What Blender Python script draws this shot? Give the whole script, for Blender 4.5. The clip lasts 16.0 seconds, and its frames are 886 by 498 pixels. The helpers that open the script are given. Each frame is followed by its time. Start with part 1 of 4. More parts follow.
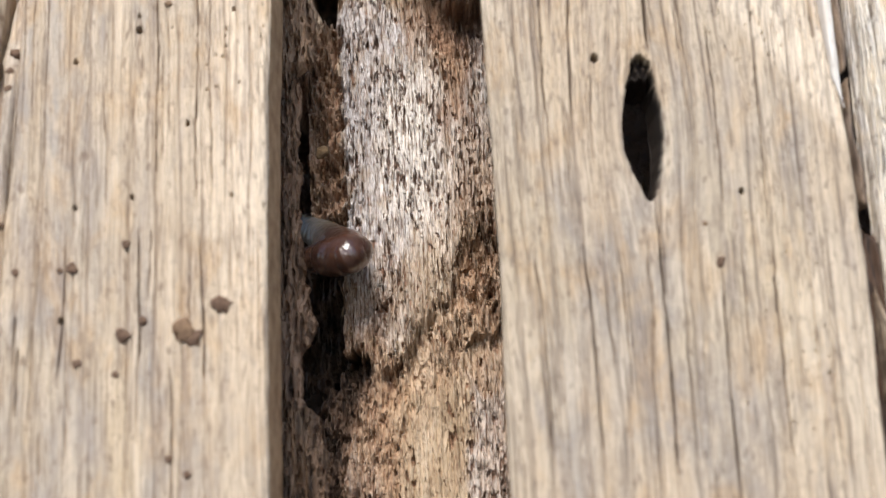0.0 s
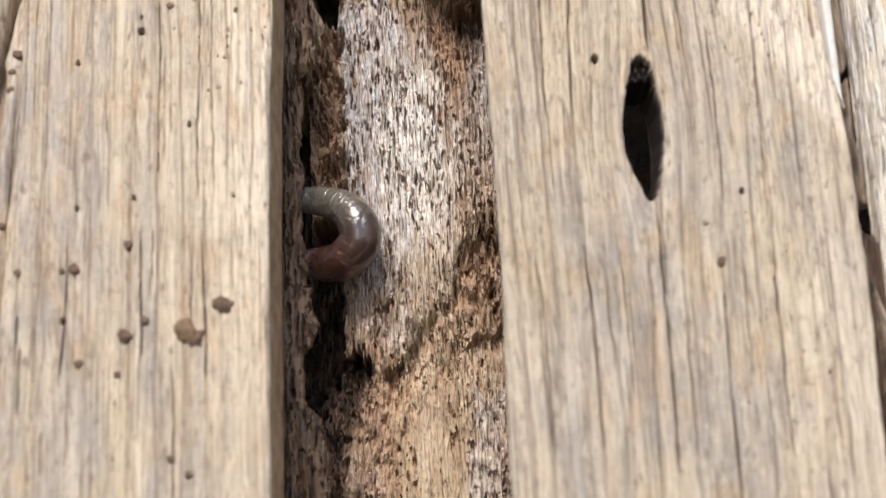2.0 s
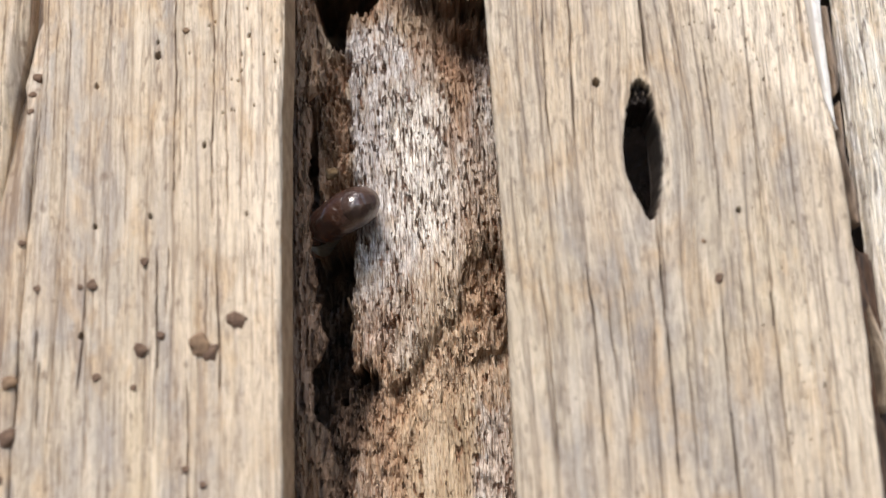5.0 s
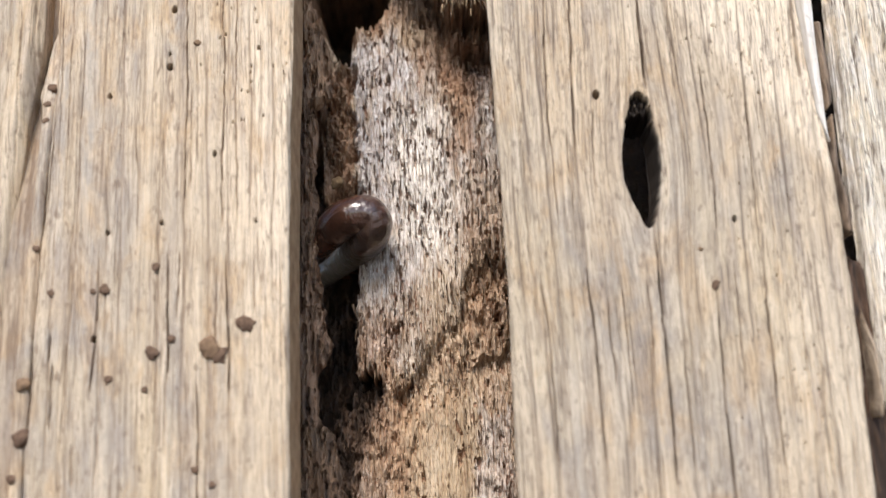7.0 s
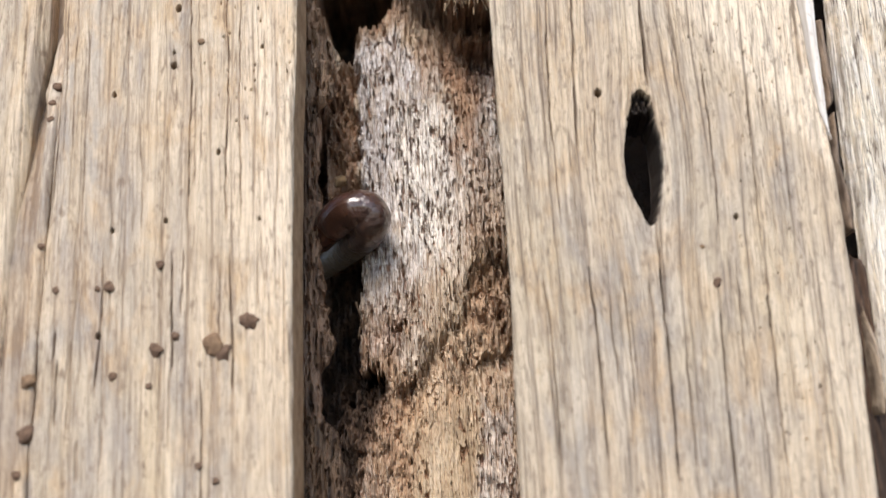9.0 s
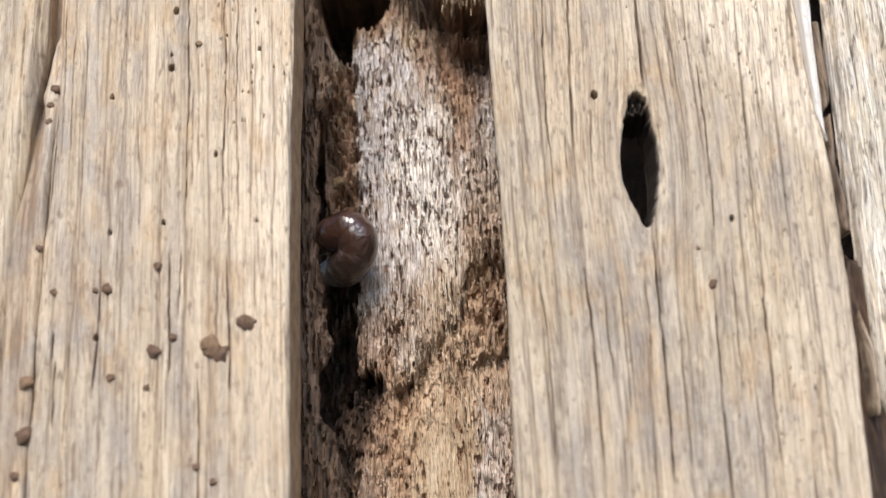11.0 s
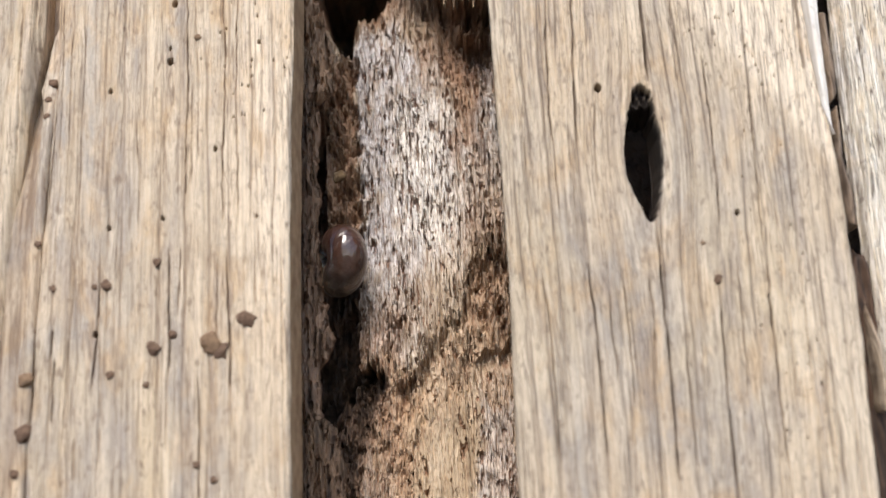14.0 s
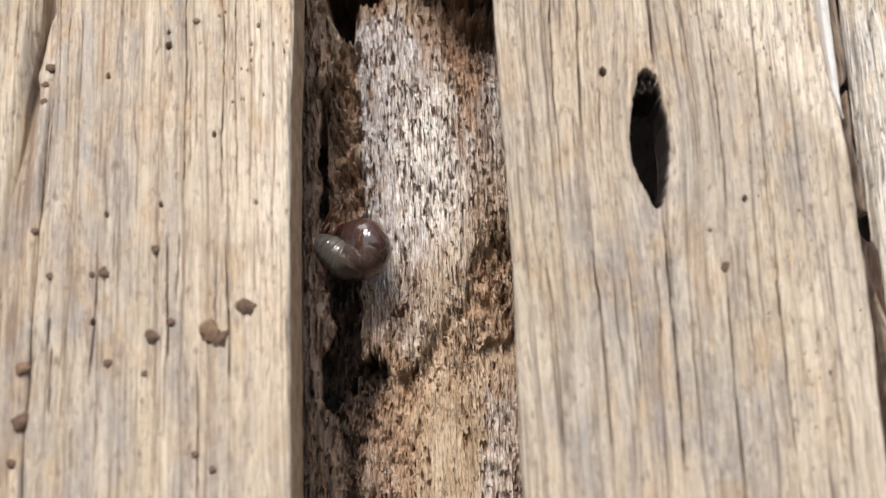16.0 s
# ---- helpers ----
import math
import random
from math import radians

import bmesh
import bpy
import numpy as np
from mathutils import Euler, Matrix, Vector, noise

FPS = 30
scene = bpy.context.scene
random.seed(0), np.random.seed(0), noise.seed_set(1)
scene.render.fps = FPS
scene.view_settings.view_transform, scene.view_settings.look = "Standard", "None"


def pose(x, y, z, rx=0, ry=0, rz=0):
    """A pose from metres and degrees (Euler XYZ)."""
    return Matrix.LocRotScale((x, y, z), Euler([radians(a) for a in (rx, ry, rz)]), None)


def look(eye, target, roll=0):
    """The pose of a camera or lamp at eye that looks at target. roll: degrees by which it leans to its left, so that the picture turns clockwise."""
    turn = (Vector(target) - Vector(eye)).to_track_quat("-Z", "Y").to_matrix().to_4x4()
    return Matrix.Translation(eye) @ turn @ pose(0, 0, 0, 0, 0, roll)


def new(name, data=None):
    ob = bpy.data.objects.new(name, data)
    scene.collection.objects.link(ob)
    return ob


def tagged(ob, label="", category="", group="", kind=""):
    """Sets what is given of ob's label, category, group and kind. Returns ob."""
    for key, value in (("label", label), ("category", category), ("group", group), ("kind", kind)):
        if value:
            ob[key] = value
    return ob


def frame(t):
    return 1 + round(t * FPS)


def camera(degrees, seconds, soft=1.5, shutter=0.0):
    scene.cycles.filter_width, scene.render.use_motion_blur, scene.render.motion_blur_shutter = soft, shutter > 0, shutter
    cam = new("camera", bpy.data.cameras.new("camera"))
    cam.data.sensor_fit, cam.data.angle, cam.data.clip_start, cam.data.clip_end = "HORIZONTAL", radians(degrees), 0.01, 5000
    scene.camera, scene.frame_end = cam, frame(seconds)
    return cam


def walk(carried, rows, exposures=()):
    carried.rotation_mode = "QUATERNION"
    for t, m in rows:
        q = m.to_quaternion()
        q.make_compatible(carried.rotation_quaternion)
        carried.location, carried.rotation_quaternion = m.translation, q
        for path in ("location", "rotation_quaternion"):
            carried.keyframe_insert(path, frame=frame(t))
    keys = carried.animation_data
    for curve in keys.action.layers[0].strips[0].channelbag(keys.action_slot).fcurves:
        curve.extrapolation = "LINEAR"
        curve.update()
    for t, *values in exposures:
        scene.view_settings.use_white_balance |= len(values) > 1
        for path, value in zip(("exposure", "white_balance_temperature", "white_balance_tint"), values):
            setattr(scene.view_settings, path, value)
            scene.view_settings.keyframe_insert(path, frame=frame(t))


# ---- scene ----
# ---- camera ----
cam = camera(50.0, 16.0, soft=1.5)
cam.data.dof.use_dof = True
cam.data.dof.focus_distance = 0.222
cam.data.dof.aperture_fstop = 9.5
PATH = [
    (0.0, 0.00356, -0.17695, 0.55820, 101.785, 3.305, 1.168),
    (0.5, 0.00271, -0.17696, 0.55726, 101.958, 3.407, 1.074),
    (1.0, 0.00269, -0.17717, 0.55714, 102.003, 3.350, 1.118),
    (1.5, 0.00279, -0.17755, 0.55726, 102.018, 3.338, 1.099),
    (2.0, 0.00336, -0.17722, 0.55742, 102.023, 3.349, 1.199),
    (2.5, 0.00328, -0.17744, 0.55729, 102.080, 3.380, 1.265),
    (3.0, 0.00274, -0.17916, 0.55701, 102.216, 3.387, 1.098),
    (3.5, 0.00319, -0.17931, 0.55710, 102.318, 3.387, 1.138),
    (4.0, 0.00285, -0.18029, 0.55683, 102.480, 3.433, 1.040),
    (6.3, 0.00054, -0.18622, 0.55391, 103.987, 3.197, 1.015),
    (6.5, 0.00057, -0.18664, 0.55359, 104.012, 3.204, 0.916),
    (7.0, 0.00000, -0.18753, 0.55294, 104.113, 3.202, 0.810),
    (7.5, 0.00006, -0.18759, 0.55230, 104.206, 3.185, 0.820),
    (8.0, 0.00021, -0.18795, 0.55208, 104.196, 3.153, 0.929),
    (8.5, 0.00046, -0.18810, 0.55249, 104.166, 3.144, 0.991),
    (9.0, 0.00030, -0.18817, 0.55215, 104.156, 3.139, 1.054),
    (11.5, 0.00165, -0.18899, 0.55276, 103.972, 3.095, 1.261),
    (12.0, 0.00151, -0.18795, 0.55284, 103.882, 3.057, 1.347),
    (12.5, 0.00193, -0.18829, 0.55351, 103.741, 3.134, 1.326),
    (13.0, 0.00250, -0.18715, 0.55456, 103.504, 3.140, 1.501),
    (13.5, 0.00231, -0.18729, 0.55443, 103.451, 3.155, 1.522),
    (14.0, 0.00207, -0.18723, 0.55415, 103.466, 3.184, 1.475),
    (14.5, 0.00199, -0.18634, 0.55394, 103.520, 3.171, 1.510),
    (15.0, 0.00210, -0.18522, 0.55437, 103.279, 3.141, 1.485),
    (15.5, 0.00225, -0.18502, 0.55413, 103.102, 3.137, 1.567),
    (16.0, 0.00262, -0.18407, 0.55383, 102.997, 3.103, 1.794),
]
walk(cam, [(t, Matrix.Translation((x, y, z)) @ pose(0, 0, 0, rx, ry, rz)) for t, x, y, z, rx, ry, rz in PATH],
     [(0, 0.235), (3, 0.235), (6.5, 0.265), (9.2, 0.265), (12, 0.25), (14, 0.23), (16, 0.19)])

# ---- light ----
SUN_ELEVATION, SUN_TURN = 48.0, 9.0      # degrees up; degrees from straight ahead of the boards towards -x
world = bpy.data.worlds.new("world")
scene.world = world
world.use_nodes = True
sky = world.node_tree.nodes.new("ShaderNodeTexSky")
sky.sky_type, sky.sun_disc = "NISHITA", False
sky.sun_elevation, sky.sun_rotation = radians(SUN_ELEVATION), radians(180 + SUN_TURN)
world.node_tree.links.new(sky.outputs[0], world.node_tree.nodes["Background"].inputs[0])
world.node_tree.nodes["Background"].inputs[1].default_value = 0.18
sun = new("sun", bpy.data.lights.new("sun", "SUN"))
sun.data.energy, sun.data.angle, sun.data.color = 3.35, radians(24), (1.0, 0.935, 0.865)
_e, _a = radians(SUN_ELEVATION), radians(SUN_TURN)
sun.matrix_world = look((-math.sin(_a) * math.cos(_e), -math.cos(_a) * math.cos(_e), math.sin(_e)), (0, 0, 0))

# ---- noise and meshes ----
MM = 0.001
MID = 600.0                                # height of the boards' middle over the ground, mm


def lattice(seed):
    return np.random.default_rng(seed).random((256, 256))


TABLES = {}


def soft(x, y, seed=0):
    """Smooth noise from 0 to 1 over arrays."""
    tab = TABLES.setdefault(seed, lattice(seed))
    xi, yi = np.floor(x).astype(int), np.floor(y).astype(int)
    fx, fy = x - xi, y - yi
    fx, fy = fx * fx * (3 - 2 * fx), fy * fy * (3 - 2 * fy)
    a, b = tab[xi % 256, yi % 256], tab[(xi + 1) % 256, yi % 256]
    c, d = tab[xi % 256, (yi + 1) % 256], tab[(xi + 1) % 256, (yi + 1) % 256]
    return (a * (1 - fx) + b * fx) * (1 - fy) + (c * (1 - fx) + d * fx) * fy


def fbm(x, y, seed=0, octaves=4):
    total, amp, norm = 0, 1.0, 0
    for n in range(octaves):
        total, norm = total + amp * soft(x * 2**n, y * 2**n, seed + n), norm + amp
        amp *= 0.55
    return total / norm


def step(a, b, x):
    t = np.clip((x - a) / (b - a), 0, 1)
    return t * t * (3 - 2 * t)


def axis(dense_a, dense_b, pitch, low, high, coarse):
    """Grid lines that are close together from dense_a to dense_b and wide apart out to low and high."""
    parts = []
    if low < dense_a:
        parts.append(np.linspace(low, dense_a, max(2, int((dense_a - low) / coarse)), endpoint=False))
    parts.append(np.linspace(dense_a, dense_b, int((dense_b - dense_a) / pitch) + 1))
    if high > dense_b:
        parts.append(np.linspace(dense_b, high, max(2, int((high - dense_b) / coarse)) + 1)[1:])
    return np.concatenate(parts)


def slab(name, x, z, y, grain_u, grain_v, weather, back, material, cut=None, crisp=False, undercut=0.0, edge=None):
    """A slab from grids in mm: its worked front y, its flat back, its four edges (of their own material if one is given). Faces where cut is true are open right through."""
    nz, nx = x.shape
    n = nx * nz
    ids = np.arange(n).reshape(nz, nx)
    a, b, c, d = ids[:-1, :-1], ids[:-1, 1:], ids[1:, 1:], ids[1:, :-1]
    lean = undercut(x, z) if callable(undercut) else undercut * np.linspace(1, 0, nx)[None, :] ** 3 + 0 * x
    front = np.stack([x, y, z], -1).reshape(-1, 3)
    rear = np.stack([x + lean, np.full_like(y, back), z], -1).reshape(-1, 3)
    uv = np.stack([grain_u, grain_v], -1).reshape(-1, 2)
    rear_uv = np.stack([grain_u + back - y, grain_v], -1).reshape(-1, 2)
    rim = np.concatenate([ids[0, :-1], ids[:-1, -1], ids[-1, :0:-1], ids[:0:-1, 0]])
    after = np.roll(rim, -1)
    if cut is None:
        kept = rim
        at = np.zeros(n, int)
        at[rim] = n + np.arange(len(rim))
        quads = np.stack([a, b, c, d], -1).reshape(-1, 4)
        faces = np.concatenate([quads, np.stack([rim, at[rim], at[after], after], -1)])
        loops = np.concatenate([faces.ravel(), at[rim][::-1]])
        starts = np.concatenate([np.arange(0, faces.size, 4), [faces.size]])
    else:
        kept = np.arange(n)
        quads = np.stack([a, b, c, d], -1)[~cut]
        edges = [np.stack([a, d, c, b], -1)[~cut] + n, np.stack([rim, rim + n, after + n, after], -1)]
        pad = np.pad(cut, 1)
        for dz, dx, (i, j) in ((0, -1, (a, d)), (0, 1, (c, b)), (-1, 0, (b, a)), (1, 0, (d, c))):
            side = cut & ~pad[1 + dz : pad.shape[0] - 1 + dz, 1 + dx : pad.shape[1] - 1 + dx]
            edges.append(np.stack([i, j, j + n, i + n], -1)[side])
        faces = np.concatenate([quads, *edges])
        loops, starts = faces.ravel(), np.arange(0, faces.size, 4)
    co = np.concatenate([front, rear[kept]]) * MM + np.array([0, 0, MID * MM])
    me = bpy.data.meshes.new(name)
    me.vertices.add(len(co))
    me.vertices.foreach_set("co", co.ravel())
    me.loops.add(len(loops))
    me.loops.foreach_set("vertex_index", loops.astype(np.int32))
    me.polygons.add(len(starts))
    me.polygons.foreach_set("loop_start", starts.astype(np.int32))
    me.update(calc_edges=True)
    me.uv_layers.new(name="grain").data.foreach_set("uv", (np.concatenate([uv, rear_uv[kept]]) * MM)[loops].ravel())
    for key, grid in weather.items():
        layer = me.attributes.new(key, "FLOAT", "POINT")
        layer.data.foreach_set("value", np.concatenate([grid.ravel(), grid.ravel()[kept]]).astype(np.float32))
    smooth = np.zeros(len(starts), bool)
    smooth[: len(quads)] = not crisp
    me.polygons.foreach_set("use_smooth", smooth)
    if edge:
        me.polygons.foreach_set("material_index", (np.arange(len(starts)) >= len(quads)).astype(np.int32))
    me.materials.append(material)
    if edge:
        me.materials.append(edge)
    me.validate()
    return new(name, me)


def part(name, bm, material, parent, label=""):
    me = bpy.data.meshes.new(name)
    bm.to_mesh(me)
    bm.free()
    for p in me.polygons:
        p.use_smooth = True
    me.materials.append(material)
    ob = new(name, me)
    ob.parent = parent
    return tagged(ob, label) if label else ob


# ---- materials ----
class Nodes:
    def __init__(self, name):
        self.mat = bpy.data.materials.new(name)
        self.mat.use_nodes = True
        self.tree = self.mat.node_tree
        self.bsdf = self.tree.nodes["Principled BSDF"]

    def add(self, kind, **values):
        node = self.tree.nodes.new("ShaderNode" + kind)
        for key, value in values.items():
            node.inputs[key.replace("_", " ")].default_value = value
        return node

    def link(self, a, b):
        self.tree.links.new(a, b)

    def noise(self, vector, scale, stretch, detail=4.0, rough=0.6, distort=0.0, shift=0.0):
        m = self.add("Mapping", Scale=(scale, scale * stretch, scale), Location=(shift, shift * 0.7, 0))
        self.link(vector, m.inputs["Vector"])
        n = self.add("TexNoise", Scale=1.0, Detail=detail, Roughness=rough, Distortion=distort)
        self.link(m.outputs[0], n.inputs["Vector"])
        return n.outputs["Fac"]

    def ramp(self, fac, *stops):
        r = self.add("ValToRGB")
        e = r.color_ramp.elements
        while len(e) < len(stops):
            e.new(0.5)
        for el, (p, c) in zip(e, stops):
            el.position = p
            el.color = (*c, 1) if isinstance(c, tuple) else (c, c, c, 1)
        self.link(fac, r.inputs[0])
        return r.outputs[0]

    def mix(self, fac, a, b, blend="MIX"):
        m = self.tree.nodes.new("ShaderNodeMix")
        m.data_type, m.blend_type = "RGBA", blend
        for socket, value in ((m.inputs[0], fac), (m.inputs[6], a), (m.inputs[7], b)):
            if isinstance(value, (int, float)):
                socket.default_value = value
            elif isinstance(value, tuple):
                socket.default_value = (*value, 1)
            else:
                self.link(value, socket)
        return m.outputs[2]

    def maths(self, op, a, b=0.0):
        m = self.tree.nodes.new("ShaderNodeMath")
        m.operation = op
        for socket, value in ((m.inputs[0], a), (m.inputs[1], b)):
            if isinstance(value, (int, float)):
                socket.default_value = value
            else:
                self.link(value, socket)
        return m.outputs[0]

    def bump(self, height, strength, distance):
        b = self.add("Bump", Strength=strength, Distance=distance)
        self.link(height, b.inputs["Height"])
        self.link(b.outputs[0], self.bsdf.inputs["Normal"])


def board_wood(name, tan, grey, dark, shift, lined=0.6):
    n = Nodes(name)
    uv = n.add("UVMap")
    uv.uv_map = "grain"
    v = uv.outputs[0]
    worn = n.add("Attribute")
    worn.attribute_name = "silver"
    knot_dark = n.add("Attribute")
    knot_dark.attribute_name = "knot_shade_stain"
    broad = n.noise(v, 75, 0.16, 4, 0.6, 0.4, shift)
    bands = n.noise(v, 330, 0.12, 4, 0.62, 0.4, shift + 3)
    rings = n.noise(v, 300, 0.04, 4, 0.6, 0.25, shift + 5)
    lines = n.noise(v, 1000, 0.06, 3, 0.65, 0.5, shift + 7)
    fibre = n.noise(v, 2600, 0.10, 3, 0.7, 0.2, shift + 11)
    specks = n.noise(v, 650, 0.5, 2, 0.5, 0.0, shift + 17)
    blots = n.noise(v, 120, 0.4, 4, 0.65, 0.5, shift + 19)
    mottle = n.noise(v, 420, 0.45, 4, 0.68, 0.6, shift + 37)
    pores = n.noise(v, 1500, 0.45, 3, 0.7, 0.0, shift + 23)
    veins = n.noise(v, 620, 0.05, 4, 0.65, 0.3, shift + 31)
    grit = n.noise(v, 3000, 0.28, 2, 0.6, 0.0, shift + 29)
    cream = tuple(min(1, c * k) for c, k in zip(tan, (1.58, 1.63, 1.70)))
    rust = (tan[0] * 1.0, tan[1] * 0.83, tan[2] * 0.62)
    lilac = (grey[0] * 0.89, grey[1] * 0.87, grey[2] * 0.94)
    greyed = n.maths("ADD", worn.outputs["Fac"], n.maths("MULTIPLY", n.maths("SUBTRACT", broad, 0.5), 2.6))
    col = n.mix(n.ramp(greyed, (0.22, 0.0), (0.80, 1.0)), tan, grey)
    rosy = n.noise(v, 45, 0.35, 3, 0.6, 0.3, shift + 43)
    col = n.mix(n.ramp(rosy, (0.48, 0.0), (0.60, 0.75)), col, (tan[0] * 1.12, tan[1] * 1.06, tan[2] * 0.98))
    col = n.mix(n.ramp(rosy, (0.36, 0.45), (0.47, 0.0)), col, (tan[0] * 1.08, tan[1] * 1.03, tan[2] * 0.88))
    col = n.mix(n.maths("MULTIPLY", worn.outputs["Fac"], -1.6), col, cream)
    col = n.mix(n.ramp(bands, (0.49, 0.0), (0.65, 0.42)), col, cream)
    col = n.mix(n.ramp(blots, (0.51, 0.0), (0.66, 0.62)), col, rust)
    col = n.mix(n.ramp(bands, (0.33, 0.42), (0.46, 0.0)), col, lilac)
    col = n.mix(n.ramp(mottle, (0.36, 0.2), (0.48, 0.0)), col, tuple(0.72 * c for c in lilac))
    col = n.mix(n.ramp(mottle, (0.53, 0.0), (0.66, 0.22)), col, cream)
    col = n.mix(n.ramp(veins, (0.31, 0.2), (0.43, 0.0)), col, tuple(0.66 * c for c in lilac))
    col = n.mix(n.ramp(veins, (0.57, 0.0), (0.70, 0.2)), col, cream)
    col = n.mix(n.ramp(rings, (0.470, 0.0), (0.485, lined), (0.495, 0.0)), col, dark)
    col = n.mix(n.ramp(rings, (0.565, 0.0), (0.578, lined * 0.8), (0.588, 0.0)), col, dark)
    col = n.mix(n.ramp(rings, (0.385, 0.0), (0.40, lined * 0.9), (0.412, 0.0)), col, dark)
    col = n.mix(n.ramp(rings, (0.432, 0.0), (0.442, lined * 0.55), (0.450, 0.0)), col, dark)
    col = n.mix(n.ramp(rings, (0.522, 0.0), (0.531, lined * 0.6), (0.539, 0.0)), col, dark)
    col = n.mix(n.ramp(lines, (0.30, 0.4), (0.42, 0.0)), col, dark)
    col = n.mix(n.ramp(fibre, (0.28, 0.14), (0.48, 0.0)), col, dark)
    col = n.mix(n.ramp(fibre, (0.55, 0.0), (0.75, 0.18)), col, cream)
    col = n.mix(n.ramp(specks, (0.27, 0.55), (0.39, 0.0)), col, dark)
    col = n.mix(n.ramp(pores, (0.34, 0.18), (0.49, 0.0)), col, tuple(0.55 * c for c in tan))
    col = n.mix(n.ramp(grit, (0.30, 0.12), (0.46, 0.0)), col, dark)
    col = n.mix(n.ramp(grit, (0.55, 0.0), (0.72, 0.12)), col, cream)
    col = n.mix(n.ramp(pores, (0.56, 0.0), (0.72, 0.15)), col, cream)
    # late-wood lines and checks; also shade painted into holes and deep tears
    streak_and_shade = n.add("Attribute")
    streak_and_shade.attribute_name = "streak_and_shade"
    col = n.mix(n.maths("MULTIPLY", streak_and_shade.outputs["Fac"], 0.78), col, dark)
    # near black: the unlit depth of the knot hole, painted on its walls
    col = n.mix(knot_dark.outputs["Fac"], col, (0.022, 0.015, 0.012))
    n.link(col, n.bsdf.inputs["Base Color"])
    n.bsdf.inputs["Roughness"].default_value = 0.74
    n.bsdf.inputs["Specular IOR Level"].default_value = 0.35
    n.bump(n.mix(0.5, n.mix(0.5, lines, fibre), n.mix(0.5, grit, specks)), 0.45, 0.0006)
    return n.mat


def rotten_wood(name):
    n = Nodes(name)
    uv = n.add("UVMap")
    uv.uv_map = "grain"
    v = uv.outputs[0]
    at = n.add("Attribute")
    at.attribute_name = "silver"
    oc = n.add("Attribute")
    oc.attribute_name = "decay_and_shade"
    broad = n.noise(v, 110, 0.35, 4, 0.65, 0.4, 2)
    cells = n.noise(v, 1000, 0.20, 3, 0.65, 0.2, 5)
    fine = n.noise(v, 2800, 0.17, 3, 0.7, 0.0, 9)
    blots = n.noise(v, 350, 0.45, 3, 0.6, 0.3, 13)
    tan = n.mix(n.ramp(broad, (0.35, 0.0), (0.65, 1.0)), (0.51, 0.375, 0.255), (0.76, 0.62, 0.45))
    tan = n.mix(n.ramp(fine, (0.50, 0.0), (0.72, 0.8)), tan, (0.88, 0.77, 0.62))
    silver = n.mix(n.ramp(fine, (0.36, 0.0), (0.62, 1.0)), (0.42, 0.36, 0.33), (0.87, 0.825, 0.805))
    thread = n.noise(v, 2000, 0.06, 4, 0.7, 0.2, 27)
    silver = n.mix(n.ramp(thread, (0.37, 0.9), (0.47, 0.0)), silver, (0.22, 0.15, 0.105))
    silver = n.mix(n.ramp(thread, (0.53, 0.0), (0.64, 0.7)), silver, (0.92, 0.90, 0.885))
    tan = n.mix(n.ramp(thread, (0.37, 0.7), (0.47, 0.0)), tan, (0.23, 0.14, 0.085))
    silver = n.mix(n.ramp(blots, (0.5, 0.0), (0.68, 0.6)), silver, (0.55, 0.42, 0.29))
    col = n.mix(n.maths("ADD", at.outputs["Fac"], n.maths("MULTIPLY", n.maths("SUBTRACT", broad, 0.5), 1.2)), tan, silver)
    bleached = n.add("Attribute")
    bleached.attribute_name = "bleach"
    col = n.mix(n.maths("MULTIPLY", bleached.outputs["Fac"], n.ramp(thread, (0.38, 0.0), (0.50, 1.0))), col, (0.95, 0.895, 0.825))
    ochre = n.add("Attribute")
    ochre.attribute_name = "ochre"
    col = n.mix(n.maths("MULTIPLY", ochre.outputs["Fac"], 0.6), col, n.mix(n.ramp(broad, (0.35, 0.0), (0.65, 1.0)), (0.50, 0.36, 0.225), (0.68, 0.525, 0.355)))
    flecks = n.noise(v, 1700, 0.25, 3, 0.7, 0.3, 37)
    col = n.mix(n.ramp(flecks, (0.35, 0.8), (0.44, 0.0)), col, (0.27, 0.165, 0.105))
    brown_and_shade = n.add("Attribute")
    brown_and_shade.attribute_name = "brown_and_shade"
    col = n.mix(n.maths("MULTIPLY", brown_and_shade.outputs["Fac"], 0.6), col, (0.35, 0.175, 0.10))
    col = n.mix(n.ramp(cells, (0.33, 0.55), (0.41, 0.0)), col, (0.13, 0.075, 0.047))
    col = n.mix(n.ramp(fine, (0.32, 0.5), (0.41, 0.0)), col, (0.17, 0.09, 0.055))
    # dark rot colour, which also carries the painted shade of the cavities
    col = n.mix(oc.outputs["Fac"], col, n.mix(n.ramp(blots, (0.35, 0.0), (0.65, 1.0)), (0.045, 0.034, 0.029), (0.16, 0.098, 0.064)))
    n.link(col, n.bsdf.inputs["Base Color"])
    n.bsdf.inputs["Roughness"].default_value = 0.8
    n.bsdf.inputs["Specular IOR Level"].default_value = 0.3
    n.bump(n.mix(0.5, n.mix(0.5, cells, thread), fine), 0.9, 0.0010)
    return n.mat


def earth(name, a, b, scale, rough=0.9):
    n = Nodes(name)
    co = n.add("TexCoord").outputs["Object"]
    f = n.noise(co, scale, 1.0, 4, 0.65)
    g = n.noise(co, scale * 4, 1.0, 3, 0.6, 0.0, 4)
    n.link(n.mix(n.ramp(f, (0.3, 0.0), (0.7, 1.0)), a, b), n.bsdf.inputs["Base Color"])
    n.bsdf.inputs["Roughness"].default_value = rough
    n.bump(g, 0.7, 0.25 / scale)
    return n.mat


